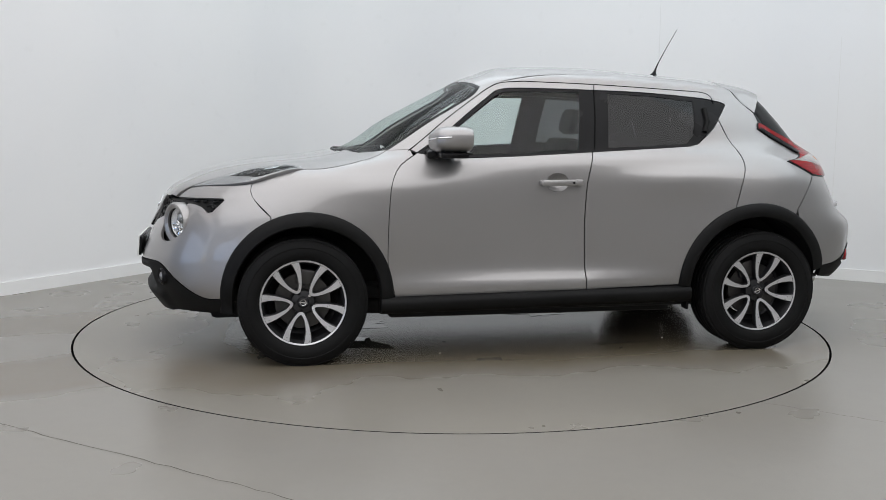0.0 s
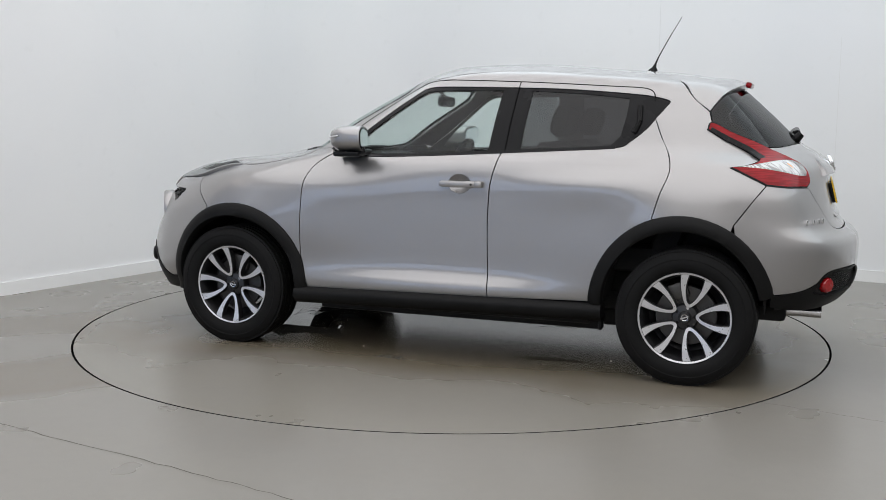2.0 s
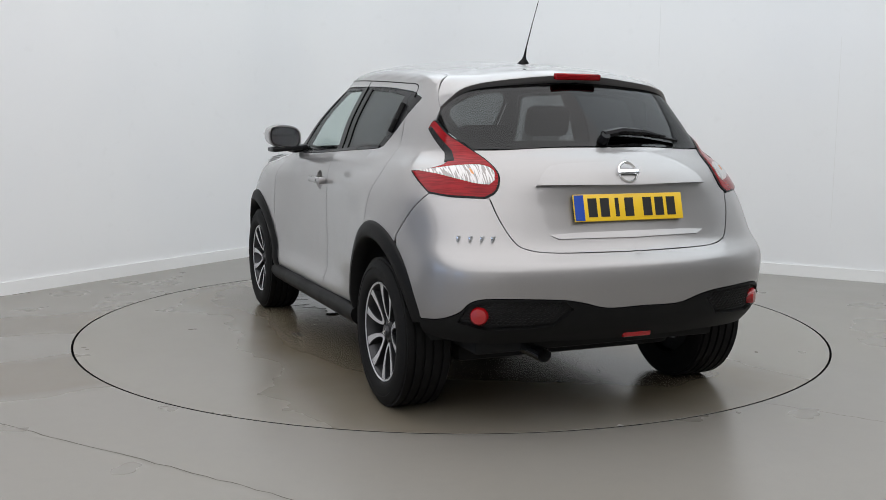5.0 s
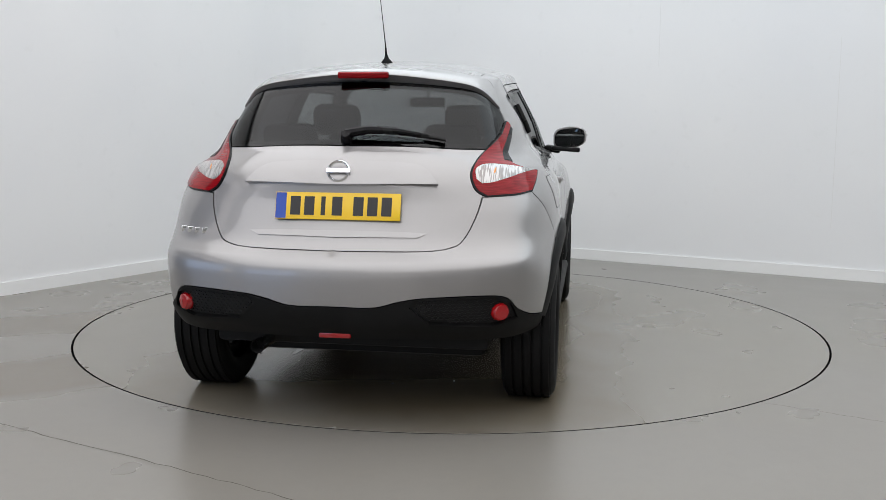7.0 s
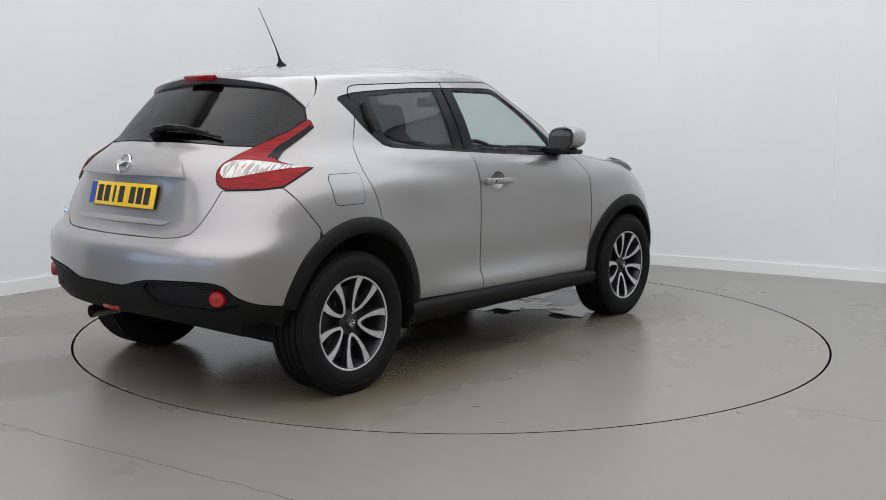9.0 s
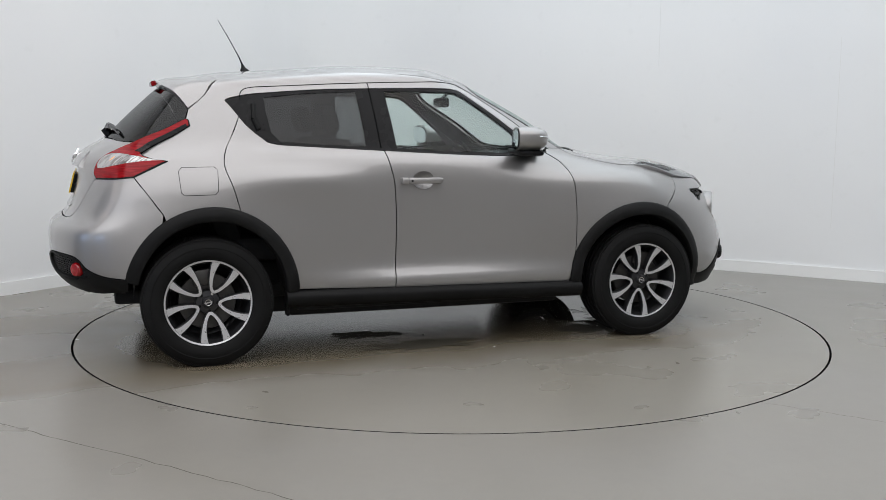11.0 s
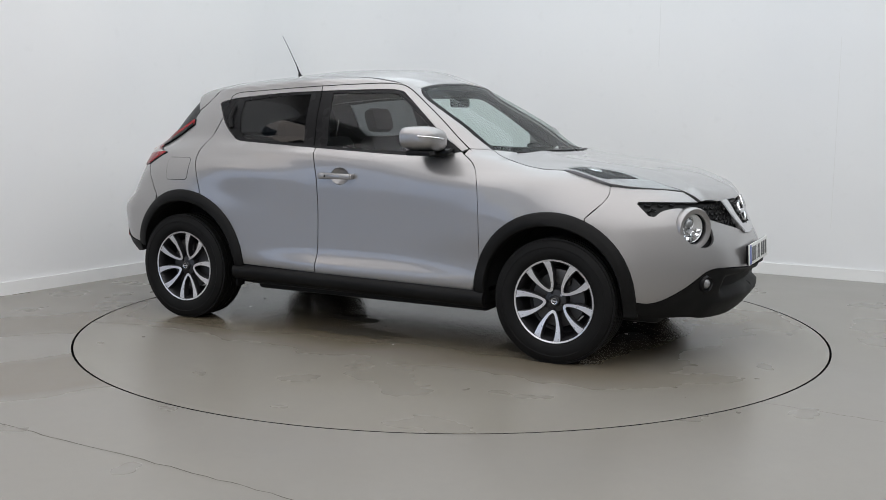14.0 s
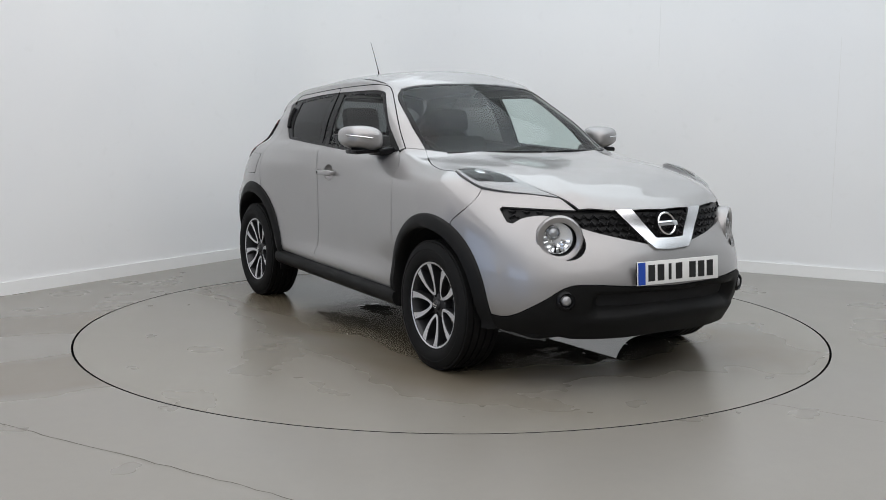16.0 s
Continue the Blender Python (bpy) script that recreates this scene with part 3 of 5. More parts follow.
def resample(poly, step):
    out = []
    for a, b in zip(poly, np.roll(poly, -1, 0)):
        n = max(1, int(math.ceil(np.linalg.norm(b - a) / step)))
        out += [a + (b - a) * k / n for k in range(n)]
    out = np.array(out)
    keep = np.linalg.norm(out - np.roll(out, 1, 0), axis=1) > step * 0.12
    return out[keep]


def panel(name, outline, d, material, parent=None, label="", th=0.018, lift=0.0, gap=0.0055, step=0.03, half=False, mirrored=False, holes=(), bevel=0.004, rim=True, frit=None):
    """A panel of the car's skin within an outline, seen along d: a shell with thickness and rounded edges. half: the outline ends on
    the middle line and is doubled across it. mirrored: the panel of the other side. holes: outlines cut out. frit: only a band that wide is kept."""
    e1, e2, dd = frame_of(d)
    if half:
        full = []
        for p, q in zip(outline, outline[1:] + outline[:1]):
            full.append(p)
            if abs(p.y) < 0.001 and abs(q.y) < 0.001:
                full += [Vector((r.x, 0, r.z)) for r in (SKIN.near(p.lerp(q, k / 10)) for k in range(1, 10))]
        outline = [Vector((p.x, -gap / 2 / max(0.3, abs(e1.y)), p.z)) if abs(p.y) < 0.001 else p for p in full]
    flat = np.array([(p.dot(e1), p.dot(e2)) for p in outline])
    mean = sum((p.dot(dd) for p in outline)) / len(outline)

    poly = resample(flat, step)
    loops = [inset(poly, gap / 2)]
    cut = [np.array([(p.dot(e1), p.dot(e2)) for p in h]) for h in holes]
    if frit:
        band = inset(resample(flat, step * 0.7), frit)
        if half:
            along = band @ np.array((e1.y, e2.y))
            near_mid = along < frit * 1.6
            band[near_mid] += np.outer(-0.02 - along[near_mid], np.array((e1.y, e2.y)))
        cut.append(band)
    loops += [inset(resample(h, step * 0.6), -gap / 2 if not frit else 0) for h in cut]
    verts, edges, rim = [], [], []
    for k, lp in enumerate(loops):
        start = len(verts)
        verts += [tuple(q) for q in lp]
        edges += [(start + i, start + (i + 1) % len(lp)) for i in range(len(lp))]
        inner = inset(lp, bevel if k == 0 else -bevel)
        verts += [tuple(q) for q in inner]
    lo, hi = loops[0].min(0), loops[0].max(0)
    gx, gy = np.meshgrid(np.arange(lo[0] + step / 2, hi[0], step), np.arange(lo[1] + step / 2, hi[1], step))
    gx[1::2] += step / 2
    pts = np.stack([gx.ravel(), gy.ravel()], 1)
    ok = inside(pts, loops[0]) & (away(pts, loops[0]) > step * 0.5 + bevel)
    for h in loops[1:]:
        ok &= ~inside(pts, h) & (away(pts, h) > step * 0.4 + bevel)
    verts += [tuple(q) for q in pts[ok]]
    vs, _, fs, _, _, _ = geometry.delaunay_2d_cdt([Vector(v) for v in verts], edges, [], 1, 1e-6)
    v2 = np.array([(v.x, v.y) for v in vs])
    cen = np.array([v2[list(f)].mean(0) for f in fs])
    good = inside(cen, loops[0])
    for h in loops[1:]:
        good &= ~inside(cen, h)
    fs = [list(f) for f, g in zip(fs, good) if g]
    edge_d = np.min([away(v2, lp) for lp in loops], axis=0)
    top, low, nrm, flush = [], [], [], []
    for (a, b), ed in zip(v2, edge_d):
        p = e1 * a + e2 * b + dd * mean
        q, n = SKIN.hit(p, dd)
        l = lift(q) if callable(lift) else lift
        middle = half and q.y < 0.007
        drop = bevel * 0.8 if ed < bevel * 0.5 and not middle else 0.0
        if middle:
            q = Vector((q.x, 0, q.z))
            n = Vector((n.x, 0, n.z)).normalized()
        top.append(q + n * (l - drop))
        flush.append(q + n * l)
        low.append(q + n * (l - th))
        nrm.append(n)
    # faces look outwards
    faces = []
    for f in fs:
        a, b, c = (top[i] for i in f)
        n = (b - a).cross(c - a)
        if n.length < 1e-10:
            continue
        faces.append(f if n.dot(nrm[f[0]]) > 0 else f[::-1])
    if callable(lift):
        bent = [Vector((0, 0, 0)) for _ in top]
        for f in faces:
            a, b, c = (flush[i] for i in f)
            n = (b - a).cross(c - a)
            for i in f:
                bent[i] += n
        for i, n in enumerate(bent):
            if half and top[i].y == 0:
                n = Vector((n.x, 0, n.z))
            if n.length > 1e-9 and n.normalized().dot(nrm[i]) > 0.1:
                nrm[i] = n.normalized()
    used = {}
    for f in faces:
        for i in range(3):
            e = (f[i], f[(i + 1) % 3])
            used[e] = used.get(e, 0) + 1
    bound = [e for e in used if (e[1], e[0]) not in used and not (half and top[e[0]].y == 0 and top[e[1]].y == 0)]
    nv = len(top)
    allv = top + low
    allf = [tuple(f) for f in faces] + [tuple(i + nv for i in f[::-1]) for f in faces] + [(b, a, a + nv, b + nv) for a, b in bound]
    norm = nrm + [-n for n in nrm]
    edge_set = {i for e in bound for i in e}
    if half:
        allv += [Vector((v.x, -v.y, v.z)) for v in allv]
        k = 2 * nv
        allf += [tuple(i + k for i in f[::-1]) for f in allf]
        norm += [Vector((n.x, -n.y, n.z)) for n in norm]
    if mirrored:
        allv = [Vector((v.x, -v.y, v.z)) for v in allv]
        allf = [f[::-1] for f in allf]
        norm = [Vector((n.x, -n.y, n.z)) for n in norm]
    me = bpy.data.meshes.new(name)
    me.from_pydata([tuple(v) for v in allv], [], allf)
    me.materials.append(material)
    me.polygons.foreach_set("use_smooth", [True] * len(me.polygons))
    if material in (PAINT, TRIM):
        me.materials.append(CABIN)
        third = len(me.polygons) // (2 if half else 1)
        for k, poly_ in enumerate(me.polygons):
            poly_.material_index = 1 if len(faces) <= k % third < (len(me.polygons) if rim else 2 * len(faces)) else 0
    if material in (GLASS, PRIVACY, LENS):
        me.materials.append(PLAIN)
        third = len(me.polygons) // (2 if half else 1)
        for k, poly_ in enumerate(me.polygons):
            poly_.material_index = 1 if len(faces) <= k % third else 0
    nf, count = len(faces), len(me.polygons)
    loops_n = []
    per = count // (2 if half else 1)
    for pi, poly_ in enumerate(me.polygons):
        if (pi % per) < 2 * nf:
            loops_n += [norm[v] for v in poly_.vertices]
        else:
            loops_n += [poly_.normal.copy()] * len(poly_.vertices)
    me.normals_split_custom_set([tuple(n) for n in loops_n])
    ob = new(name, me)
    if parent is not None:
        ob.parent = parent
    if label:
        tagged(ob, label)
    return ob


def both(name, outline, d, material, parent, label="", **more):
    """The panel on the left and the same on the right."""
    return [panel(name, outline, d, material, parent, label, mirrored=m, **more) for m in (False, True)]


def arch(cx, a0, a1, rx=0.425, rz=0.455, n=22):
    """Places on the skin along a wheel arch, by angles in degrees, 0 towards the nose."""
    return [S(cx + rx * math.cos(radians(a0 + (a1 - a0) * k / n)), 0.36 + rz * math.sin(radians(a0 + (a1 - a0) * k / n))) for k in range(n + 1)]


car = tagged(empty("car"), "silver metallic compact crossover car with black wheel arch cladding", "car")
FX, RX = 1.24, -1.235       # middles of the wheel arches
FRZ, RRZ = 0.43, 0.455

A_LINE = curve([S(*p) for p in ((.785, .345), (.822, .50), (.824, .66), (.818, .80), (.802, .94), (.754, 1.031), (.655, 1.10))])
B_LINE = curve([S(*p) for p in ((-.262, .36), (-.253, .56), (-.250, .74), (-.256, .88), (-.265, .96), (-.303, 1.109))])
R_LINE = curve([S(*p) for p in ((-1.092, .79), (-1.128, .92), (-1.165, 1.03), (-1.150, 1.115), (-1.105, 1.20), (-1.069, 1.285))])
BELT_F = curve([S(*p) for p in ((.655, 1.10), (.432, 1.077), (.1, 1.088), (-.303, 1.109))])
BELT_R = curve([S(*p) for p in ((-.303, 1.109), (-.6, 1.125), (-.887, 1.142), (-.957, 1.173), (-1.03, 1.235), (-1.069, 1.285))])
WIN_TOP = curve([S(*p) for p in ((-1.069, 1.285), (-1.115, 1.345), (-1.128, 1.372), (-1.06, 1.392), (-.953, 1.407), (-.66, 1.430), (-.361, 1.441), (-.1, 1.447), (.135, 1.448))])
WIN_A = curve([S(*p) for p in ((.135, 1.448), (.19, 1.437), (.225, 1.415), (.34, 1.33), (.465, 1.231), (.56, 1.163), (.655, 1.10))])
ROOF_SEAM = curve([N(*p) for p in ((.27, .485, 1.458), (.144, .517, 1.481), (-.339, .507, 1.512), (-.80, .50, 1.497), (-1.018, .491, 1.478), (-1.158, .483, 1.460))])
HATCH_SIDE = curve([N(*p) for p in ((-1.158, .483, 1.460), (-1.231, .564, 1.39), (-1.32, .595, 1.318))])
SCREEN_SIDE = curve([N(*p) for p in ((.808, .630, 1.109), (.67, .61, 1.19), (.531, .587, 1.276), (.40, .562, 1.355), (.314, .535, 1.410), (.27, .485, 1.458))])
SCREEN_TOP = curve([N(*p) for p in ((.27, .485, 1.458), (.292, .36, 1.47), (.308, .15, 1.487), (.31, 0, 1.49))])
SCREEN_BASE = curve([N(*p) for p in ((1.06, 0, 1.09), (1.035, .25, 1.09), (.955, .49, 1.093), (.88, .58, 1.10), (.808, .630, 1.109))])
HOOD_SEAM = curve([N(*p) for p in ((.808, .630, 1.109), (.90, .67, 1.075), (1.02, .716, 1.038), (1.153, .736, 1.018), (1.255, .716, 1.014))])
IND_LOW = curve([N(*p) for p in ((1.255, .716, 1.014), (1.35, .738, .990), (1.45, .738, .962), (1.514, .724, .940))]) + curve([N(*p) for p in ((1.514, .724, .940), (1.615, .672, .929), (1.739, .580, .918), (1.835, .490, .908))])
IND_TOP = curve([N(*p) for p in ((1.255, .716, 1.014), (1.32, .655, 1.022), (1.44, .612, 1.008), (1.568, .575, .984), (1.744, .535, .935), (1.835, .490, .908))])
HOOD_FRONT = curve([F(*p) for p in ((.0, .846), (.25, .848), (.44, .853))]) + [N(1.835, .490, .908)]
SEAM_F = curve([N(*p) for p in ((1.514, .724, .940), (1.520, .755, .898), (1.497, .796, .853), (1.423, .847, .777))])
GRILLE_TOP = curve([F(*p) for p in ((.0, .846), (.25, .848), (.45, .853), (.575, .858), (.705, .862))])
GRILLE_LOW = [F(.715, .852), F(.715, .795)] + curve([F(*p) for p in ((.700, .790), (.655, .818), (.58, .830), (.51, .803), (.40, .757), (.185, .705), (.0, .668))])
BLACK_F = curve([N(*p) for p in ((1.635, .80, .355), (1.765, .735, .350), (1.905, .645, .432), (1.99, .556, .508), (2.055, .454, .519), (2.12, .221, .504), (2.135, 0, .497))])
LAMP_OUT = curve([N(*p) for p in ((-1.318, .648, 1.232), (-1.40, .650, 1.185), (-1.503, .646, 1.132), (-1.563, .670, 1.086), (-1.513, .729, 1.057), (-1.440, .766, 1.046))])
LAMP_LOW = curve([N(*p) for p in ((-1.440, .766, 1.046), (-1.52, .765, 1.008), (-1.60, .750, .965))]) + curve([N(*p) for p in ((-1.60, .750, .965), (-1.68, .690, .952), (-1.778, .590, .957))])
LAMP_IN = curve([N(*p) for p in ((-1.778, .590, .957), (-1.795, .548, .99), (-1.765, .522, 1.046), (-1.69, .535, 1.10), (-1.591, .568, 1.148))])
LAMP_ARM = curve([N(*p) for p in ((-1.591, .568, 1.148), (-1.45, .605, 1.205), (-1.335, .618, 1.262), (-1.318, .648, 1.232))])
HATCH_LOW = curve([N(*p) for p in ((-1.79, .575, .957), (-1.841, .555, .878), (-1.894, .518, .803), (-1.927, .471, .772), (-1.96, .345, .757), (-1.985, 0, .753))])
SEAM_R = curve([N(*p) for p in ((-1.600, .750, .965), (-1.554, .809, .903), (-1.475, .862, .79))])
BLACK_R = curve([N(*p) for p in ((-1.655, .83, .462), (-1.77, .778, .480), (-1.850, .732, .515), (-1.889, .695, .561), (-1.937, .621, .578), (-2.017, .39, .574), (-2.036, .279, .559), (-2.043, .168, .532), (-2.047, 0, .532))])
GLASS_BASE = curve([N(*p) for p in ((-1.743, 0, 1.162), (-1.705, .279, 1.161), (-1.66, .45, 1.155), (-1.591, .568, 1.148))])
GLASS_TOP = curve([N(*p) for p in ((-1.32, .595, 1.318), (-1.352, .545, 1.365), (-1.385, .46, 1.400), (-1.41, .34, 1.421), (-1.44, 0, 1.437))])

def soft_step(t):
    t = max(0.0, min(1.0, t))
    return t * t * (3 - 2 * t)


# body panels
both("front_fender", A_LINE[:-1] + [N(.69, .693, 1.116)] + HOOD_SEAM + IND_LOW[1:16] + SEAM_F[1:] + arch(FX, 65, 172, rz=FRZ), (0, -.8, -.6), PAINT, car, gap=0.003, bevel=0.0025)
grip_hole = [S(-.095 + .060 * math.cos(k * math.tau / 24), .943 + .048 * math.sin(k * math.tau / 24)) for k in range(24)]
doors = both("front_door", A_LINE + BELT_F[1:] + B_LINE[::-1][1:], (0, -1, 0), PAINT, car, holes=[grip_hole])
both("rear_door", B_LINE + BELT_R[1:] + R_LINE[::-1][1:] + arch(RX, 68, 2, rz=RRZ)[1:], (0, -1, 0), PAINT, car)
both("body_side", R_LINE + WIN_TOP[1:] + WIN_A[1:] + [N(.69, .693, 1.116)] + SCREEN_SIDE + ROOF_SEAM[1:] + HATCH_SIDE[1:] + [N(-1.335, .618, 1.262)] + LAMP_OUT + LAMP_LOW[1:11] + SEAM_R[1:] + arch(RX, 122, 70, rz=RRZ), (.15, -.85, -.5), PAINT, car, step=0.025, gap=0.004, bevel=0.003)
panel("roof_panel", ROOF_SEAM + curve([N(-1.158, .483, 1.460), N(-1.18, .30, 1.492), N(-1.19, 0, 1.508)])[1:] + SCREEN_TOP[::-1], (0, 0, -1), PAINT, car, half=True, gap=0.003)
panel("bonnet", HOOD_FRONT + IND_TOP[::-1][1:] + HOOD_SEAM[::-1][1:] + SCREEN_BASE[::-1][1:], (-.35, 0, -1), PAINT, car, half=True, gap=0.002, lift=lambda q: 0.004 + 0.012 * max(0, 1 - abs(abs(q.y) - 0.40) / 0.22) ** 2)
bumper_out = GRILLE_LOW[::-1] + GRILLE_TOP[::-1][:11] + [N(1.835, .490, .908)] + IND_LOW[::-1][1:16] + SEAM_F[1:] + arch(FX, 64, 2, rz=FRZ) + BLACK_F[1:]
LAMP_C = F(.545, .722)
lamp_ring = [F(.545 + .094 * math.cos(k * math.tau / 28), .722 + .092 * math.sin(k * math.tau / 28)) for k in range(28)]
panel("front_bumper", bumper_out, (-.8, -.6, -.12), PAINT, car, half=True, holes=[lamp_ring], step=0.024, gap=0.003, bevel=0.0025)
panel("tailgate", GLASS_BASE + LAMP_IN[::-1][1:] + HATCH_LOW, (1, 0, -.25), PAINT, car, half=True, gap=0.006)
panel("tailgate_grip", curve([N(-1.836, 0, 1.105), N(-1.83, .15, 1.102), N(-1.818, .301, 1.090), N(-1.835, .358, 1.055), N(-1.85, .399, 1.006)]) + [N(-1.892, 0, 1.008)], (1, 0, -.25), PAINT, car, "silver grip strip over the number plate", half=True, th=0.03, lift=lambda q: 0.004 + 0.024 * max(0.0, min(1.0, (1.10 - q.z) / 0.09)), gap=0.0, rim=False)
panel("rear_spoiler", curve([N(-1.19, 0, 1.508), N(-1.18, .30, 1.492), N(-1.158, .483, 1.460)]) + HATCH_SIDE[1:] + GLASS_TOP[1:], (.35, -.25, -1), PAINT, car, half=True, th=0.052, lift=lambda q: 0.002 + 0.034 * max(0.0, min(1.0, (-q.x - 1.24) / 0.2)) ** 2, gap=0.004, rim=False)
panel("rear_bumper", HATCH_LOW[::-1] + LAMP_LOW[::-1][:6] + SEAM_R + arch(RX, 124, 166, rz=RRZ)[1:] + BLACK_R, (.8, -.6, -.05), PAINT, car, half=True, step=0.024, gap=0.003, bevel=0.0025)
pocket = [N(*p) for p in ((-2.030, .319, .535), (-2.026, .345, .560), (-1.936, .621, .566), (-1.877, .704, .540), (-1.834, .723, .478), (-1.899, .628, .450), (-2.002, .392, .468))]
panel("rear_valance", BLACK_R + [N(-2.01, 0, .43), N(-1.97, 0, .392)] + [N(*p) for p in ((-1.951, .351, .393), (-1.833, .613, .388), (-1.765, .70, .392), (-1.65, .80, .40), (-1.655, .83, .43))], (.8, -.6, .1), CLAD, car, "black textured lower rear bumper", half=True, holes=[pocket], th=0.03, lift=0.006)
both("rear_vent", pocket, (.8, -.6, 0), MESH, car, "black mesh insert", lift=-0.012, gap=-0.006)
panel("front_valance", BLACK_F + [N(2.10, 0, .37), N(2.02, 0, .262)] + [N(*p) for p in ((2.0, .218, .26), (1.86, .608, .262), (1.72, .70, .27), (1.62, .77, .285))], (-.8, -.6, .1), CLAD, car, "black lower front bumper", half=True, th=0.03, lift=lambda q: 0.006 - 0.065 * soft_step((q.z - .375) / .02) * soft_step((.478 - q.z) / .02) * soft_step((.47 - abs(q.y)) / .06) + 0.016 * soft_step((.375 - q.z) / .03) * soft_step((.56 - abs(q.y)) / .08), step=0.018)
panel("grille", GRILLE_TOP + GRILLE_LOW, (-1, -.35, 0), MESH, car, "black honeycomb grille", half=True, lift=-0.022, gap=-0.004)

# lamps set in the skin
IND_RISE = lambda q: 0.004 + 0.014 * max(0, min(1, (1.75 - q.x) / .25)) * max(0, min(1, (q.x - 1.25) / .08))
inds = both("indicator_lamp", IND_TOP + IND_LOW[::-1][1:], (-.3, -.35, -1), SILVER_LAMP, car, "boomerang indicator lamp in the front wing", lift=IND_RISE, step=0.018, gap=0.003, bevel=0.0025, th=0.035)
for ob, m in zip(inds, (False, True)):
    panel("lens", IND_TOP + IND_LOW[::-1][1:], (-.3, -.35, -1), LENS, ob, mirrored=m, lift=lambda q: IND_RISE(q) + 0.007, th=0.004, step=0.018, gap=0.004)
    panel("dark_insert", curve([N(*p) for p in ((1.275, .711, 1.013), (1.33, .662, 1.020), (1.44, .622, 1.007), (1.55, .592, .985), (1.63, .592, .966))]) + [N(*p) for p in ((1.56, .660, .958), (1.49, .716, .955), (1.44, .728, .965), (1.35, .730, .992))], (-.3, -.35, -1), TRIM, ob, "dark smoked insert", mirrored=m, lift=lambda q: IND_RISE(q) + 0.0025, th=0.006, step=0.018)
    panel("bulb_bowl", [N(1.41 + .045 * math.cos(k * .524), .668 + .022 * math.sin(k * .524), 1.0) for k in range(12)], (-.3, -.35, -1), CHROME, ob, "small chrome bowl", mirrored=m, lift=lambda q: IND_RISE(q) + 0.005, th=0.006, step=0.012)
tails = both("tail_lamp", LAMP_OUT + LAMP_LOW[1:] + LAMP_IN[1:] + LAMP_ARM[1:-1], (.72, -.69, -.35), RED, car, "red and clear boomerang tail lamp", gap=0.008, lift=0.010, step=0.018, th=0.03)
clear_out = curve([N(*p) for p in ((-1.772, .540, 1.025), (-1.745, .535, 1.065), (-1.69, .570, 1.085), (-1.62, .645, 1.075), (-1.55, .705, 1.058), (-1.47, .752, 1.046))]) + curve([N(*p) for p in ((-1.47, .752, 1.040), (-1.58, .712, 1.035), (-1.66, .668, 1.022), (-1.73, .605, 1.005), (-1.765, .562, 1.003))])
tail_out = LAMP_OUT + LAMP_LOW[1:] + LAMP_IN[1:] + LAMP_ARM[1:-1]
both("tail_lamp_border", tail_out, (.72, -.69, -.35), TRIM, car, "black border of the tail lamp", lift=0.006, gap=-0.004, step=0.02, th=0.03)
for ob, m in zip(tails, (False, True)):
    panel("clear_segment", clear_out, (.72, -.69, -.35), CLEAR_LAMP, ob, "ribbed clear segment", mirrored=m, lift=0.0135, step=0.014, th=0.006)
    panel("amber_bulb", [N(-1.685 + .026 * math.cos(k * .524), .60, 1.043 + .016 * math.sin(k * .524)) for k in range(12)], (.72, -.69, -.35), AMBER, ob, "amber indicator bulb cover", mirrored=m, lift=0.0150, step=0.012, th=0.004)
    panel("dark_edge", [N(*q) for q in ((-1.330, .650, 1.226), (-1.40, .652, 1.183), (-1.503, .648, 1.130), (-1.560, .672, 1.086), (-1.592, .640, 1.094), (-1.53, .624, 1.138), (-1.42, .633, 1.194), (-1.335, .638, 1.240))], (.72, -.69, -.35), TRIM, ob, "dark outer edge of the lamp arm", mirrored=m, lift=0.0130, step=0.014, th=0.006, gap=0.0)

# glass
panel("windscreen", SCREEN_BASE + SCREEN_SIDE[1:] + SCREEN_TOP[1:], (-.6, 0, -.8), GLASS, car, half=True, th=0.004, lift=-0.004, gap=0.012)
panel("windscreen_seal", SCREEN_BASE + SCREEN_SIDE[1:] + SCREEN_TOP[1:], (-.6, 0, -.8), TRIM, car, "black windscreen border", frit=0.022, half=True, th=0.006, lift=-0.002, gap=0.004, step=0.02)
panel("rear_window", GLASS_BASE + LAMP_ARM[1:11] + [N(-1.32, .595, 1.318)] + GLASS_TOP[1:], (.75, 0, -.66), PRIVACY, car, "dark tinted tailgate window", half=True, th=0.004, lift=0.0, gap=0.006)
panel("rear_window_border", GLASS_BASE + LAMP_ARM[1:11] + [N(-1.32, .595, 1.318)] + GLASS_TOP[1:], (.75, 0, -.66), TRIM, car, "black border of the tailgate window", frit=0.035, half=True, th=0.006, lift=-0.007, gap=0.006, step=0.02)
window_out = BELT_F[:-1] + BELT_R[:-1] + WIN_TOP[:-1] + WIN_A[:-1]
front_pane = [S(*p) for p in ((-.225, 1.120), (.10, 1.103), (.40, 1.092), (.56, 1.108), (.465, 1.205), (.34, 1.305), (.215, 1.400), (.165, 1.424), (.10, 1.430), (-.265, 1.428))]
rear_pane = [S(*p) for p in ((-.40, 1.130), (-.65, 1.142), (-.86, 1.155), (-.905, 1.20), (-.925, 1.30), (-.93, 1.385), (-.72, 1.408), (-.43, 1.424))]
both("window_surround", window_out, (0, -1, 0), TRIM, car, "black window surround and door pillar", holes=[front_pane, rear_pane], lift=-0.003, th=0.02, gap=0.004, step=0.022)
both("front_side_window", front_pane, (0, -1, 0), GLASS, car, "clear front door window", lift=-0.008, th=0.004, gap=-0.006)
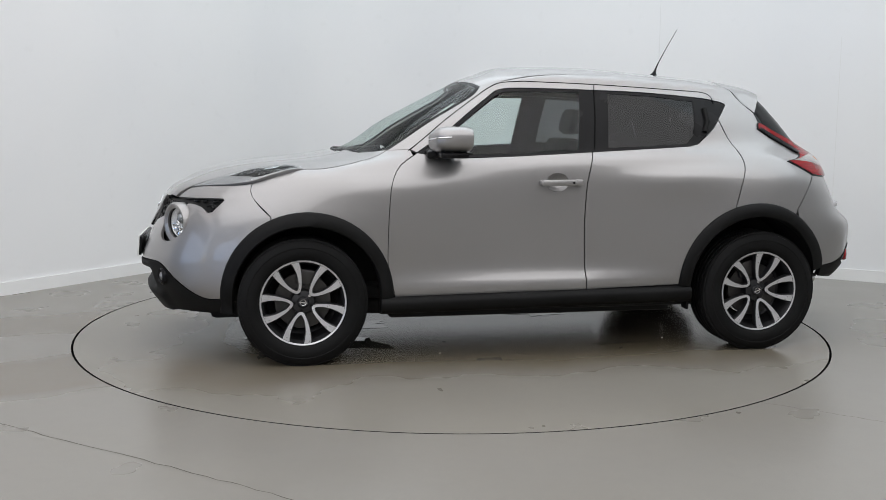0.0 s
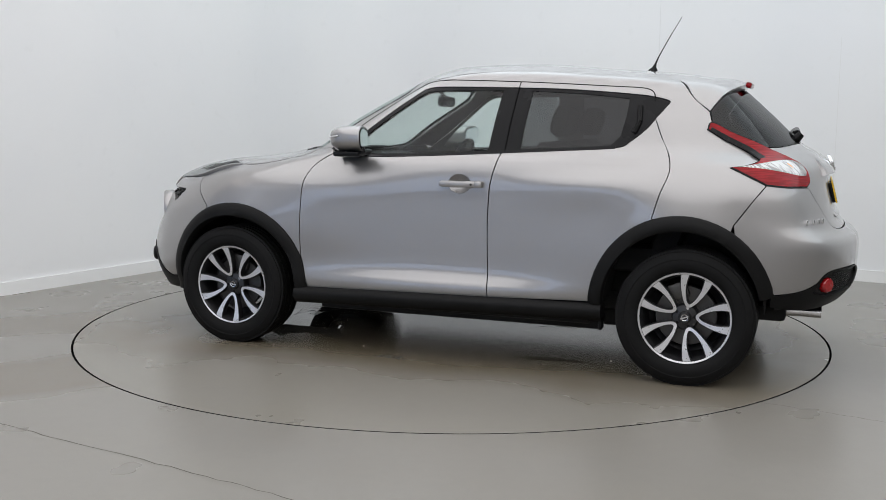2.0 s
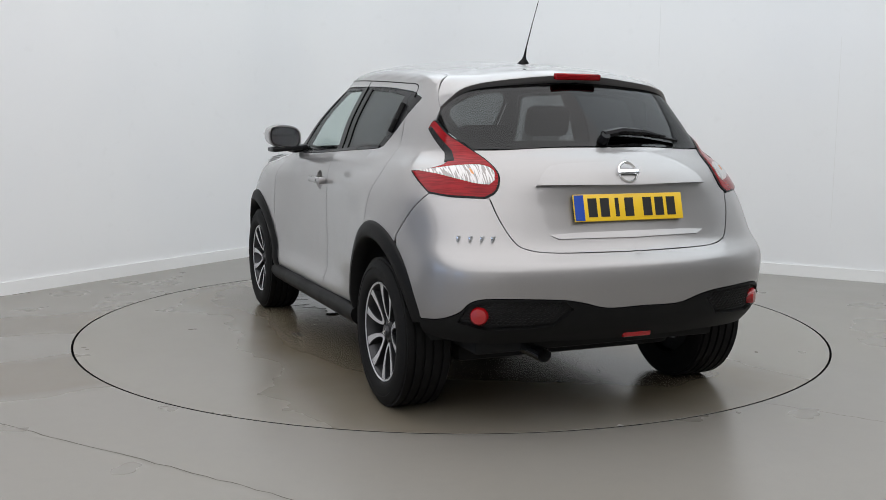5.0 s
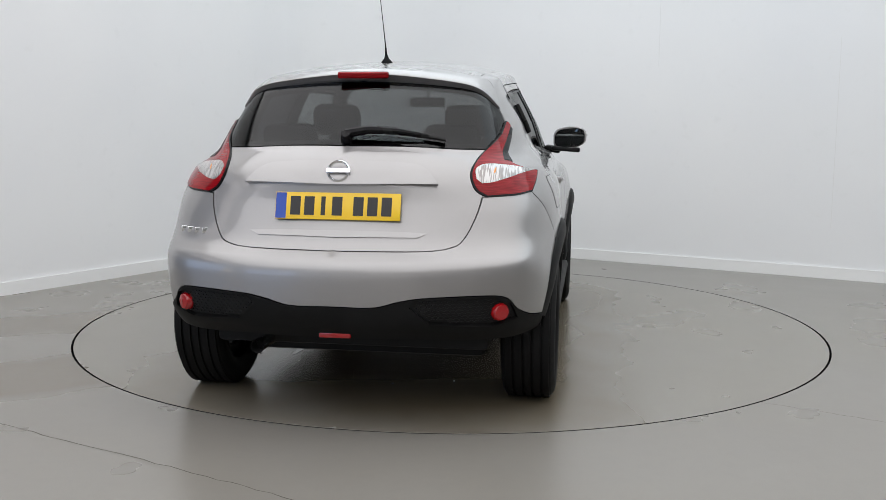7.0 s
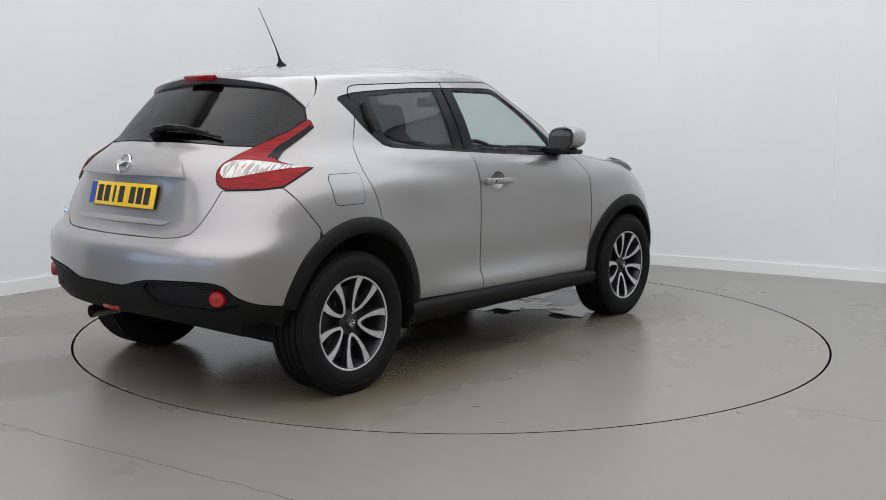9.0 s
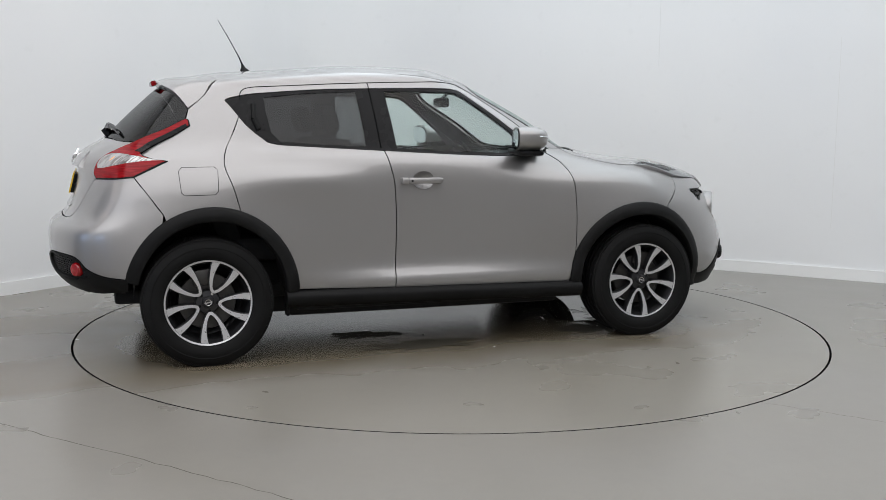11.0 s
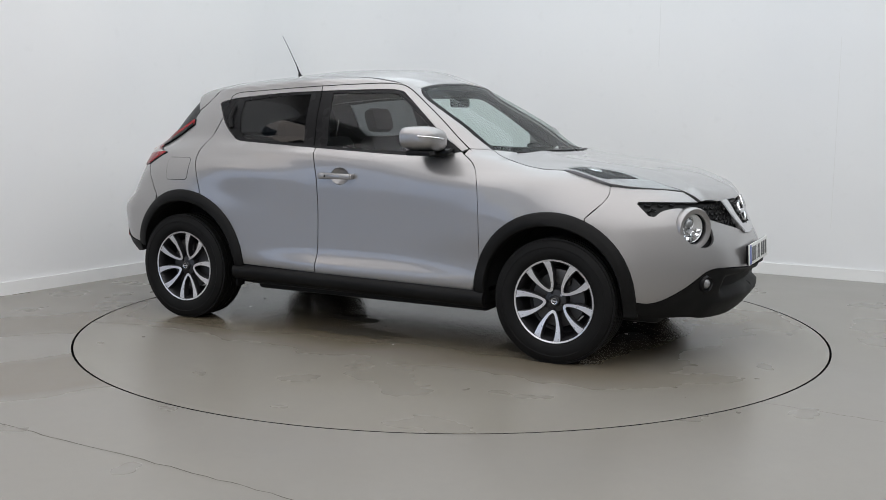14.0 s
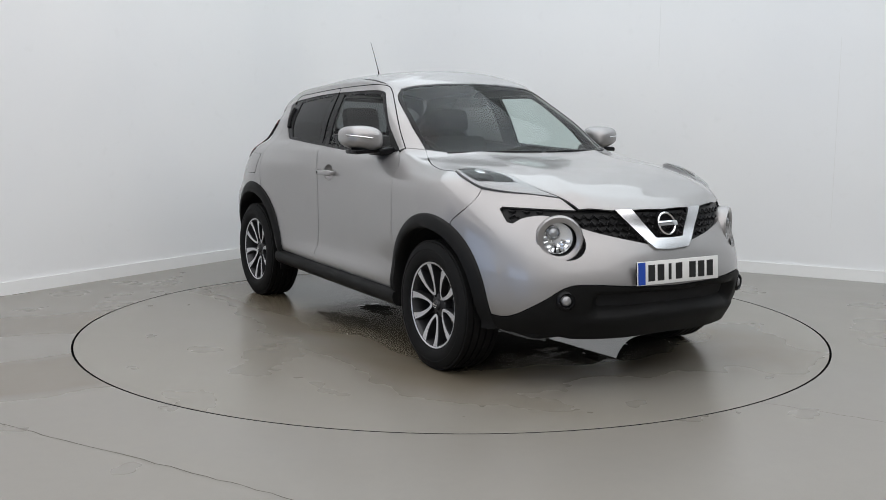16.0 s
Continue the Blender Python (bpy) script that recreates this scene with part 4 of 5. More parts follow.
both("rear_side_window", rear_pane, (0, -1, 0), PRIVACY, car, "dark tinted rear door window", lift=-0.008, th=0.004, gap=-0.006)
both("window_strip", [S(x, z) for x, z in ((.62, 1.092), (.432, 1.071), (.1, 1.082), (-.303, 1.103), (-.6, 1.119), (-.887, 1.136))] + [S(x, z) for x, z in ((-.887, 1.150), (-.6, 1.133), (-.303, 1.117), (.1, 1.096), (.432, 1.085), (.62, 1.104))], (0, -1, 0), TRIM, car, "black waist strip under the side windows", lift=0.005, th=0.01, gap=0, step=0.02, bevel=0.003)
flap = [S(*p) for p in ((-1.385, .900), (-1.394, 1.005), (-1.378, 1.024), (-1.218, 1.026), (-1.202, 1.010), (-1.205, .905), (-1.220, .889), (-1.370, .886))]
panel("fuel_flap_gap", flap, (0, -1, 0), BLACK_GAP, car, mirrored=True, lift=0.0010, gap=-0.004, th=0.004, bevel=0.001)
panel("fuel_flap", flap, (0, -1, 0), PAINT, car, "square fuel filler flap", mirrored=True, lift=0.0030, gap=0.002, bevel=0.002, th=0.006)

# the seam of the doors over the windows
def seam_strip(points, w=0.0028):
    run = curve([N(*p) for p in points])
    d = [(b - a).normalized() for a, b in zip(run, run[1:])]
    d.append(d[-1])
    side = [t.cross(Vector((0, .8, .6))).normalized() * w for t in d]
    return [p + q for p, q in zip(run, side)] + [p - q for p, q in zip(run, side)][::-1]


both("door_seam", seam_strip(((-1.058, .62, 1.375), (-1.045, .59, 1.412), (-.993, .577, 1.432), (-.823, .583, 1.446), (-.364, .588, 1.470), (-.05, .565, 1.478), (.144, .53, 1.477), (.226, .53, 1.448), (.36, .58, 1.36), (.495, .632, 1.263), (.60, .67, 1.185), (.70, .70, 1.112))), (0, -.85, -.5), BLACK_GAP, car, lift=0.0012, th=0.004, gap=0.0, step=0.03, bevel=0.0008)
both("pillar_seam", seam_strip(((-.318, .745, 1.12), (-.335, .69, 1.27), (-.352, .605, 1.44), (-.358, .588, 1.47))), (0, -1, 0), BLACK_GAP, car, lift=0.0012, th=0.004, gap=0.0, step=0.03, bevel=0.0008)
panel("tailgate_ledge", [R(0, .826), R(.25, .824), R(.37, .818), R(.33, .800), R(0, .797)], (1, 0, -.25), PAINT, car, half=True, lift=lambda q: 0.001 + 0.006 * max(0.0, min(1.0, (.826 - q.z) / .022)), th=0.012, gap=0.0, step=0.012, bevel=0.002, rim=False)


# ---------------------------------------------------------------- the car: what is set into and onto the body
def offset_shell(name, material, r0, r1, depth, keep, label):
    """A shell that lies inside the skin by depth, over the levels r0 to r1."""
    g = SKIN.g
    nv, nu = g.shape[:2]
    nn = SKIN.n[:nv * nu].reshape(nv, nu, 3)
    bm = bmesh.new()
    for sy in (1, -1):
        grid = {}
        for j in range(r0, r1 + 1, 2):
            for i in range(0, nu, 2):
                p = g[j, i] - nn[j, i] * depth
                grid[j, i] = bm.verts.new((p[0], max(p[1], 0) * sy, p[2]))
        for j in range(r0, r1 - 1, 2):
            for i in range(0, nu - 2, 2):
                q = g[j, i]
                if keep(q):
                    f = [grid[j, i], grid[j, i + 2], grid[j + 2, i + 2], grid[j + 2, i]]
                    bm.faces.new(f if sy > 0 else f[::-1])
    bmesh.ops.remove_doubles(bm, verts=bm.verts[:], dist=0.0005)
    return part(name, bm, material, car, label, angle=60)


def outside_arches(q):
    return not any(abs(q[0] - c) < 0.43 and q[2] < 0.84 and abs(q[1]) > 0.3 for c in (FX, RX))


offset_shell("inner_body", CABIN, 0, 56, 0.045, outside_arches, "dark inner body behind the panels")
offset_shell("headlining", LINER, 76, 91, 0.040, lambda q: True, "pale headlining under the roof")

bm = bmesh.new()
box(bm, -1.72, 1.82, -0.60, 0.60, 0.30, 0.38, 0.02)
# lower and wider boxes added to block wall reflections on the floor below
box(bm, -1.45, 1.75, -0.56, 0.56, 0.205, 0.32, 0.03)
box(bm, -0.80, 0.82, -0.78, 0.78, 0.25, 0.33, 0.02)
box(bm, -0.82, 0.80, -0.66, 0.66, 0.20, 0.28, 0.02)
part("underbody", bm, DARK, car, "dark underbody")

for cx, rz in ((FX, FRZ), (RX, RRZ)):
    for sy in (1, -1):
        # the liner inside the arch
        bm = bmesh.new()
        rows = []
        for y in (0.50, 0.70, 0.875):
            row = []
            for a in range(0, 181, 6):
                x, z = cx + 0.392 * math.cos(radians(a)), 0.36 + (rz - 0.04) * math.sin(radians(a))
                row.append(bm.verts.new((x, sy * min(y, S(x, z).y - 0.012), z)))
            rows.append(row)
        for a, b in zip(rows, rows[1:]):
            for k in range(len(a) - 1):
                bm.faces.new((a[k], a[k + 1], b[k + 1], b[k]))
        bm.faces.new(rows[0])
        part("wheel_arch_liner", bm, DARK, car)
        # the cladding round it
        bm = bmesh.new()
        rings = []
        steps = [-1.0, -0.6, -0.25] + [k / 30 for k in range(31)] + [1.25, 1.6, 2.0]
        for s in steps:
            a = radians((168 if cx < 0 else 180) * min(1, max(0, s)))
            low = (0.085 * -s if s < 0 else (0.004 if cx < 0 else 0.085) * max(0.0, s - 1))
            ring = []
            for k, lift in ((0.0, -0.05), (0.0, 0.012), (0.10, 0.020), (0.45, 0.020), (0.85, 0.013), (1.0, 0.003), (1.0, -0.01)):
                if cx < 0 and lift > 0:
                    lift *= 1 - 0.85 * min(1, max(0, (s - 0.72) / 0.25))
                rx = 0.378 + 0.068 * k
                rr = rz - 0.062 + 0.075 * k
                x, z = cx + rx * math.cos(a), 0.36 + rr * math.sin(a) - low
                p = S(x, max(z, 0.31))
                ring.append(bm.verts.new((p.x, sy * (p.y + lift), z)))
            rings.append(ring)
        for a, b in zip(rings, rings[1:]):
            for k in range(len(a) - 1):
                bm.faces.new((a[k], a[k + 1], b[k + 1], b[k]))
        bm.faces.new(rings[0])
        bm.faces.new(rings[-1][::-1])
        bmesh.ops.recalc_face_normals(bm, faces=bm.faces[:])
        part("arch_cladding", bm, CLAD, car, "black textured wheel arch cladding", angle=50)

for sy in (1, -1):
    bm = bmesh.new()
    rings = []
    for k in range(13):
        x = 0.86 - 1.72 * k / 12
        up = 0.024 * k / 12
        rings.append([bm.verts.new((x, sy * y, z + up)) for y, z in ((.79, .352), (.842, .347), (.862, .335), (.870, .312), (.862, .285), (.842, .262), (.79, .250), (.74, .255))])
    for a, b in zip(rings, rings[1:]):
        for k in range(len(a)):
            bm.faces.new((a[k], a[(k + 1) % 8], b[(k + 1) % 8], b[k]))
    bm.faces.new(rings[0])
    bm.faces.new(rings[-1])
    bmesh.ops.recalc_face_normals(bm, faces=bm.faces[:])
    part("sill_cladding", bm, CLAD, car, "black plastic sill cladding", angle=50)
    bm = bmesh.new()
    box(bm, -0.86, -0.845, min(sy * .76, sy * .83), max(sy * .76, sy * .83), 0.235, 0.30, 0.004)
    part("mud_flap", bm, RUBBER, car)


# wheels, their outer face towards +y
def tulip(bm, face_mat):
    """One pair of spokes that part from a point at the hub."""
    outer = [(.050, .0), (.054, .013), (.075, .030), (.10, .044), (.135, .060), (.17, .072), (.205, .080), (.218, .082)]
    inner = [(.070, .0), (.073, .006), (.088, .0165), (.11, .0255), (.14, .033), (.17, .0355), (.196, .0345), (.214, .031)]
    out3, in3 = curve([Vector((*p, 0)) for p in outer], 3), curve([Vector((*p, 0)) for p in inner], 3)

    def face_y(r):
        return -0.026 + 0.028 * min(1, max(0, (r - 0.05) / 0.16)) ** 0.8

    for sgn in (1, -1):
        rows = []
        for o, i in zip(out3, in3):
            row = []
            for p, d in ((o, -0.040), (o, -0.003), (o.lerp(i, 0.10), 0.0), (o.lerp(i, 0.90), 0.0), (i, -0.003), (i, -0.040)):
                row.append(bm.verts.new((p.x, face_y(p.length) + d, sgn * p.y)))
            rows.append(row)
        for a, b in zip(rows, rows[1:]):
            for k in range(5):
                f = bm.faces.new((a[k], a[k + 1], b[k + 1], b[k]))
                f.material_index = 1 if k == 2 else 0


def make_wheel():
    bm = bmesh.new()
    lathe(bm, [(.150, -.14), (.185, -.12), (.198, -.05), (.203, -.012), (.214, .004), (.222, .006), (.2245, .000), (.222, -.012), (.215, -.02), (.21, -.15), (.150, -.155)], 72, "Y")
    wheel = part("wheel", bm, GUNMETAL)
    bm = bmesh.new()
    lathe(bm, [(.2135, .0045), (.2215, .0075), (.2250, .0020), (.2200, .0035)], 72, "Y", closed=True)
    part("rim_lip", bm, ALLOY, wheel, "machined rim edge")
    bm = bmesh.new()
    w, prof = 0.1075, []
    prof += [(.212, -.190), (.232, -.205), (.27, -.214), (.305, -.208), (.322, -.196)]
    for y0, y1 in ((-.188, -.160), (-.150, -.117), (-.107, -.078), (-.068, -.036), (-.026, .002)):
        prof += [(.3235, y0), (.334, y0 + .001), (.334, y1 - .001), (.3235, y1)]
    prof += [(.322, .008), (.305, .020), (.288, .0245), (.285, .0225), (.268, .026), (.245, .022), (.230, .013), (.2225, .004), (.212, -.01)]
    lathe(bm, prof, 90, "Y")
    part("tyre", bm, RUBBER, wheel, "black road tyre with tread grooves", angle=35)
    for k in range(5):
        bm = bmesh.new()
        tulip(bm, None)
        bmesh.ops.rotate(bm, verts=bm.verts[:], cent=(0, 0, 0), matrix=Matrix.Rotation(radians(90 + 72 * k), 3, "Y"))
        bmesh.ops.recalc_face_normals(bm, faces=bm.faces[:])
        sp = part("spoke", bm, GUNMETAL, wheel, "machined silver spoke pair with dark flanks", angle=30)
        sp.data.materials.append(ALLOY)
    bm = bmesh.new()
    lathe(bm, [(.001, -.010), (.024, -.011), (.029, -.016), (.031, -.026), (.058, -.032), (.066, -.045), (.066, -.08), (.001, -.08)], 40, "Y")
    part("hub", bm, GUNMETAL, wheel)
    bm = bmesh.new()
    lathe(bm, [(.013, -.0095), (.0165, -.0085), (.0165, -.0105), (.013, -.0105)], 30, "Y", closed=True)
    box(bm, -.020, .020, -.0105, -.008, -.003, .003)
    part("badge", bm, SATIN, wheel, "round metal badge")
    for k in range(5):
        a = radians(126 + 72 * k)
        bm = bmesh.new()
        lathe(bm, [(.001, -.026), (.007, -.026), (.0095, -.030), (.0095, -.05)], 10, "Y")
        bmesh.ops.translate(bm, verts=bm.verts[:], vec=(.047 * math.cos(a), 0, .047 * math.sin(a)))
        part("wheel_nut", bm, SATIN if k == 0 else TRIM, wheel)
    bm = bmesh.new()
    lathe(bm, [(.06, -.075), (.145, -.075), (.148, -.080), (.148, -.098), (.06, -.098)], 48, "Y", closed=True)
    part("brake_disc", bm, DISC_STEEL, wheel, "grey steel brake disc")
    bm = bmesh.new()
    box(bm, -.055, .055, -.11, -.052, .085, .168, .012)
    part("brake_caliper", bm, DISC_STEEL, wheel, "bare metal brake caliper")
    return wheel


WHEEL_Y = 0.848
first = make_wheel()
first.parent = car
first.matrix_basis = pose(1.265, WHEEL_Y, 0.332) @ Matrix.Rotation(radians(-10), 4, "Y")
for x, sy, spin in ((-1.265, 1, 21), (1.265, -1, -9), (-1.265, -1, 9)):
    m = pose(x, sy * WHEEL_Y, 0.332, 0, 0, 0 if sy > 0 else 180) @ Matrix.Rotation(radians(spin), 4, "Y")
    copy_thing(first, m)


# head lamps
LAMP_BOWL = Mat("bright_lamp_bowl", (0.80, 0.80, 0.81), 0.20, 0.5).mat
PROJECTOR = Mat("grey_projector_glass", (.34, .35, .36), .05, .5, Coat_Weight=1.0).mat


def headlamp(sy):
    at = Vector((LAMP_C.x - 0.022, sy * LAMP_C.y, LAMP_C.z))
    socket = Matrix.Translation(at) @ Matrix.Rotation(radians(34 * sy), 4, "Z")
    m = socket @ Matrix.Translation((-.002, .012 * sy, .004))
    bm = bmesh.new()
    lathe(bm, [(.002, -.016), (.036, -.014), (.058, -.009), (.071, -.003), (.076, .004), (.078, .004), (.076, -.008), (.060, -.016), (.002, -.022)], 48, "X")
    bmesh.ops.transform(bm, matrix=m, verts=bm.verts[:])
    lamp = part("headlamp", bm, LAMP_BOWL, car, "round headlamp with a chrome bowl")
    bm = bmesh.new()
    lathe(bm, [(.077, .004), (.079, .012), (.083, .013), (.093, .020), (.104, .021), (.111, .012), (.113, -.03), (.100, -.05), (.080, -.02)], 56, "X", closed=True)
    bmesh.ops.transform(bm, matrix=socket, verts=bm.verts[:])
    part("bezel", bm, PAINT, lamp, "silver dished bezel")
    bm = bmesh.new()
    lathe(bm, [(.0735, .004), (.0765, .010), (.0795, .010), (.0795, .004)], 48, "X", closed=True)
    bmesh.ops.transform(bm, matrix=m, verts=bm.verts[:])
    part("lens_ring", bm, TRIM, lamp, "dark ring round the lens")
    # the projector and its chrome collar, in the upper inner part
    inner = m @ Matrix.Translation((-.004, .018 * sy, .026))
    bm = bmesh.new()
    lathe(bm, [(.001, .022), (.014, .019), (.023, .011), (.027, .0)], 32, "X")
    bmesh.ops.transform(bm, matrix=inner, verts=bm.verts[:])
    part("projector", bm, PROJECTOR, lamp, "grey glass projector")
    bm = bmesh.new()
    lathe(bm, [(.027, .004), (.031, .008), (.036, .002), (.037, -.035), (.027, -.02)], 32, "X", closed=True)
    bmesh.ops.transform(bm, matrix=inner, verts=bm.verts[:])
    part("projector_collar", bm, SATIN, lamp, "satin chrome collar")
    # a fan of tilted mirror facets below it
    bm = bmesh.new()
    rnd = random.Random(8)
    for ring, count, r0 in ((0, 7, .030), (1, 9, .052)):
        for k in range(count):
            a = radians(-170 + 200 * k / (count - 1))
            t = Matrix.Translation((-.008 + .005 * ring, r0 * math.cos(a) * sy, r0 * math.sin(a) - .006))
            t = t @ Matrix.Rotation(a if sy > 0 else math.pi - a, 4, "X") @ Matrix.Rotation(radians(rnd.uniform(-35, 25)), 4, "Z") @ Matrix.Rotation(radians(rnd.uniform(-30, 30)), 4, "Y")
            box(bm, -.004, .004, -.011, .011, -.0085, .0085, .0015, m @ t)
    part("reflector_facets", bm, CHROME, lamp, "bright chrome reflector facets")
    bm = bmesh.new()
    lathe(bm, [(.001, .030), (.03, .027), (.055, .019), (.070, .010), (.076, .005)], 48, "X")
    bmesh.ops.transform(bm, matrix=m, verts=bm.verts[:])
    ax = m.to_3x3() @ Vector((1, 0, 0))
    for f in bm.faces:
        f.normal_update()
        if f.normal.dot(ax) < 0:
            f.normal_flip()
    part("lens", bm, LENS, lamp, "clear domed lens")


for sy in (1, -1):
    headlamp(sy)

# round lamps and reflectors
for sy in (1, -1):
    p = F(.56, .445)
    bm = bmesh.new()
    lathe(bm, [(.001, .018), (.018, .014), (.026, .006), (.030, -.01)], 28, "X")
    bmesh.ops.transform(bm, matrix=Matrix.Translation((p.x, sy * p.y, p.z)) @ Matrix.Rotation(radians(25 * sy), 4, "Z"), verts=bm.verts[:])
    fog = part("fog_lamp", bm, SILVER_LAMP, car, "small round front fog lamp")
    bm = bmesh.new()
    lathe(bm, [(.030, .010), (.036, .018), (.046, .008), (.048, -.02), (.03, -.02)], 28, "X", closed=True)
    bmesh.ops.transform(bm, matrix=Matrix.Translation((p.x, sy * p.y, p.z)) @ Matrix.Rotation(radians(25 * sy), 4, "Z"), verts=bm.verts[:])
    part("fog_ring", bm, TRIM, fog)
    p = R(.668, .507)
    bm = bmesh.new()
    lathe(bm, [(.001, -.012), (.030, -.009), (.036, -.001), (.037, .02)], 32, "X")
    bmesh.ops.transform(bm, matrix=Matrix.Translation((p.x - .004, sy * p.y, p.z)) @ Matrix.Rotation(radians(-38 * sy), 4, "Z"), verts=bm.verts[:])
    part("rear_reflector", bm, REFLECTOR_RED, car, "round red reflector")
p = R(0, .41)
bm = bmesh.new()
box(bm, p.x - .012, p.x + .03, -.072, .062, .394, .422, .007)
part("rear_fog_lamp", bm, REFLECTOR_RED, car, "red rear fog lamp")
bm = bmesh.new()
box(bm, -1.482, -1.452, -.118, .112, 1.463, 1.492, .008, Matrix.Translation((-1.416, 0, 1.478)) @ Matrix.Rotation(radians(-14), 4, "Y") @ Matrix.Translation((1.416, 0, -1.478)))
part("high_brake_lamp", bm, RED, car, "red high brake lamp in the spoiler")
bm = bmesh.new()
tube(bm, [(-1.60, .362, .315), (-1.80, .362, .320), (-1.885, .362, .320)], [.026, .028, .031], 20, caps=False)
pipe = part("exhaust_pipe", bm, SATIN, car, "round metal exhaust pipe")
# a dark lining and end disc fill the pipe's mouth
bm = bmesh.new()
tube(bm, [(-1.882, .362, .320), (-1.76, .362, .320)], [.0285, .024], 20, caps=False)
lathe(bm, [(.001, -1.82), (.027, -1.82)], 20, "X")
for v in bm.verts:
    if abs(v.co.x + 1.82) < .001:
        v.co += Vector((0, .362, .320))
part("pipe_bore", bm, DARK, pipe, "dark inside of the pipe")

# textured inserts in the lower rear bumper
pk = np.array([(q.y, q.z) for q in pocket])
for sy in (1, -1):
    bm = bmesh.new()
    for r in range(9):
        z = .455 + .0125 * r
        last = None
        for k in range(36):
            y = .325 + k * .0115
            q = np.array([(y, z)])
            if not (inside(q, pk)[0] and away(q, pk)[0] > .004):
                last = None
                continue
            p, n = SKIN.hit((-1.5, y, z + (.0035 if (k + r) % 2 else -.0035)), (1, 0, 0))
            p = p - n * .010
            v = Vector((p.x, sy * p.y, p.z))
            if last is not None:
                tube(bm, [last, v], .0032, 4)
            last = v
    tagged(part("vent_texture", bm, MESH, car, "black honeycomb texture", angle=0), kind="stuff")

# grille: rows of cells behind the emblem frame
gy = np.array([(p.y, p.z) for p in GRILLE_TOP + GRILLE_LOW])
bm = bmesh.new()
for r in range(7):
    z = .676 + .029 * r
    last = None
    for k in range(-66, 67):
        y = k * .011 + (.022 if r % 2 else 0)
        zz = z + (.013, .002, -.004, .002)[k % 4]
        q = np.array([(abs(y), zz)])
        if not (inside(q, gy)[0] and away(q, gy)[0] > .0060):
            last = None
            continue
        p, n = SKIN.hit((1.5, y, zz), (-1, 0, 0))
        p = p - n * .012
        if last is not None:
            tube(bm, [last, p], .0055, 6)
        if k % 4 == 0 and r % 2 == 0:
            low, n = SKIN.hit((1.5, y, zz - .026), (-1, 0, 0))
            tube(bm, [p, low - n * .018], [.0052, .004], 5)
        last = p
tagged(part("grille_mesh", bm, TRIM, car, "black scalloped grille bars", angle=0), kind="stuff")
panel("grille_frame", [F(.275, .850), F(.145, .703), F(.105, .668), F(0, .660), F(0, .712), F(.085, .716), F(.185, .851)], (-1, 0, 0), SATIN, car, "satin chrome V shaped grille frame", half=True, lift=0.016, th=0.04, gap=0.0, bevel=0.006, step=0.02)


def badge(name, place, normal, r, mats, label):
    """A round emblem: a ring with a bar across, plain."""
    n = Vector(normal).normalized()
    m = Matrix.Translation(place) @ n.to_track_quat("X", "Z").to_matrix().to_4x4()
    bm = bmesh.new()
    lathe(bm, [(r * .80, .004), (r * .90, .009), (r, .004), (r, -.004), (r * .80, -.004)], 40, "X", closed=True)
    box(bm, .0, .012, -r * 1.08, r * 1.08, -r * .22, r * .22, .003)
    bmesh.ops.transform(bm, matrix=m, verts=bm.verts[:])
    return part(name, bm, mats, car, label)


badge("front_emblem", F(0, .782) + Vector((.012, 0, 0)), (1, 0, .35), .058, CHROME, "round chrome emblem")
bm = bmesh.new()
lathe(bm, [(.001, -.01), (.06, -.012)], 36, "X")
bmesh.ops.translate(bm, verts=bm.verts[:], vec=F(0, .782) + Vector((.004, 0, 0)))
part("emblem_back", bm, TRIM, car, "black emblem backing")
badge("rear_emblem", R(0, 1.062) + Vector((-.022, 0, 0)), (-1, 0, .45), .047, CHROME, "round chrome emblem")

# number plates: the letters stand as plain bars
def plate(name, place, normal, w, h, face, label):
    n = Vector(normal).normalized()
    side = Vector((0, 0, 1)).cross(n).normalized()
    m = Matrix.Translation(place) @ Matrix((side, n.cross(side), n)).transposed().to_4x4()
    bm = bmesh.new()
    box(bm, -w / 2, w / 2, -h / 2, h / 2, -.004, .004, .002, m)
    pl = part(name, bm, face, car, label)
    bm = bmesh.new()
    box(bm, -w / 2 + .004, w / 2 - .004, -h / 2 + .004, h / 2 - .004, -.016, -.003, .003, m)
    part("plate_holder", bm, TRIM, pl)
    bm = bmesh.new()
    box(bm, -w / 2 + .002, -w / 2 + .046, -h / 2 + .003, h / 2 - .003, .003, .0048, 0, m)
    part("country_band", bm, PLATE_BLUE, pl, "blue country band")
    for k in range(7):
        x = -w / 2 + .085 + k * .058 + (.030 if k > 3 else 0)
        wide = .018 if k == 2 else .042
        bm = bmesh.new()
        box(bm, x - wide / 2, x + wide / 2, -.0385, .0385, .003, .005, 0, m)
        part("character_bar", bm, INK, pl)
    return pl


plate("front_number_plate", F(0, .568) + Vector((.024, -.012, 0)), (1, 0, .06), .52, .111, WHITE_PLATE, "white number plate with a blue band")
pt, pb = R(0, .975), R(0, .867)
plate("rear_number_plate", (pt + pb) / 2 + Vector((-.010, 0, 0)), (-1, 0, .26), .52, .111, YELLOW, "yellow number plate with a blue band")
for k in range(4):
    p0 = R(.705 - .040 * k, .803)
    bm = bmesh.new()
    box(bm, -.003, .004, -.016, .016, -.012, .012, .002, Matrix.Translation(p0) @ Matrix.Rotation(radians(28), 4, "Z"))
    part("model_badge", bm, CHROME, car, "chrome model badge bar")


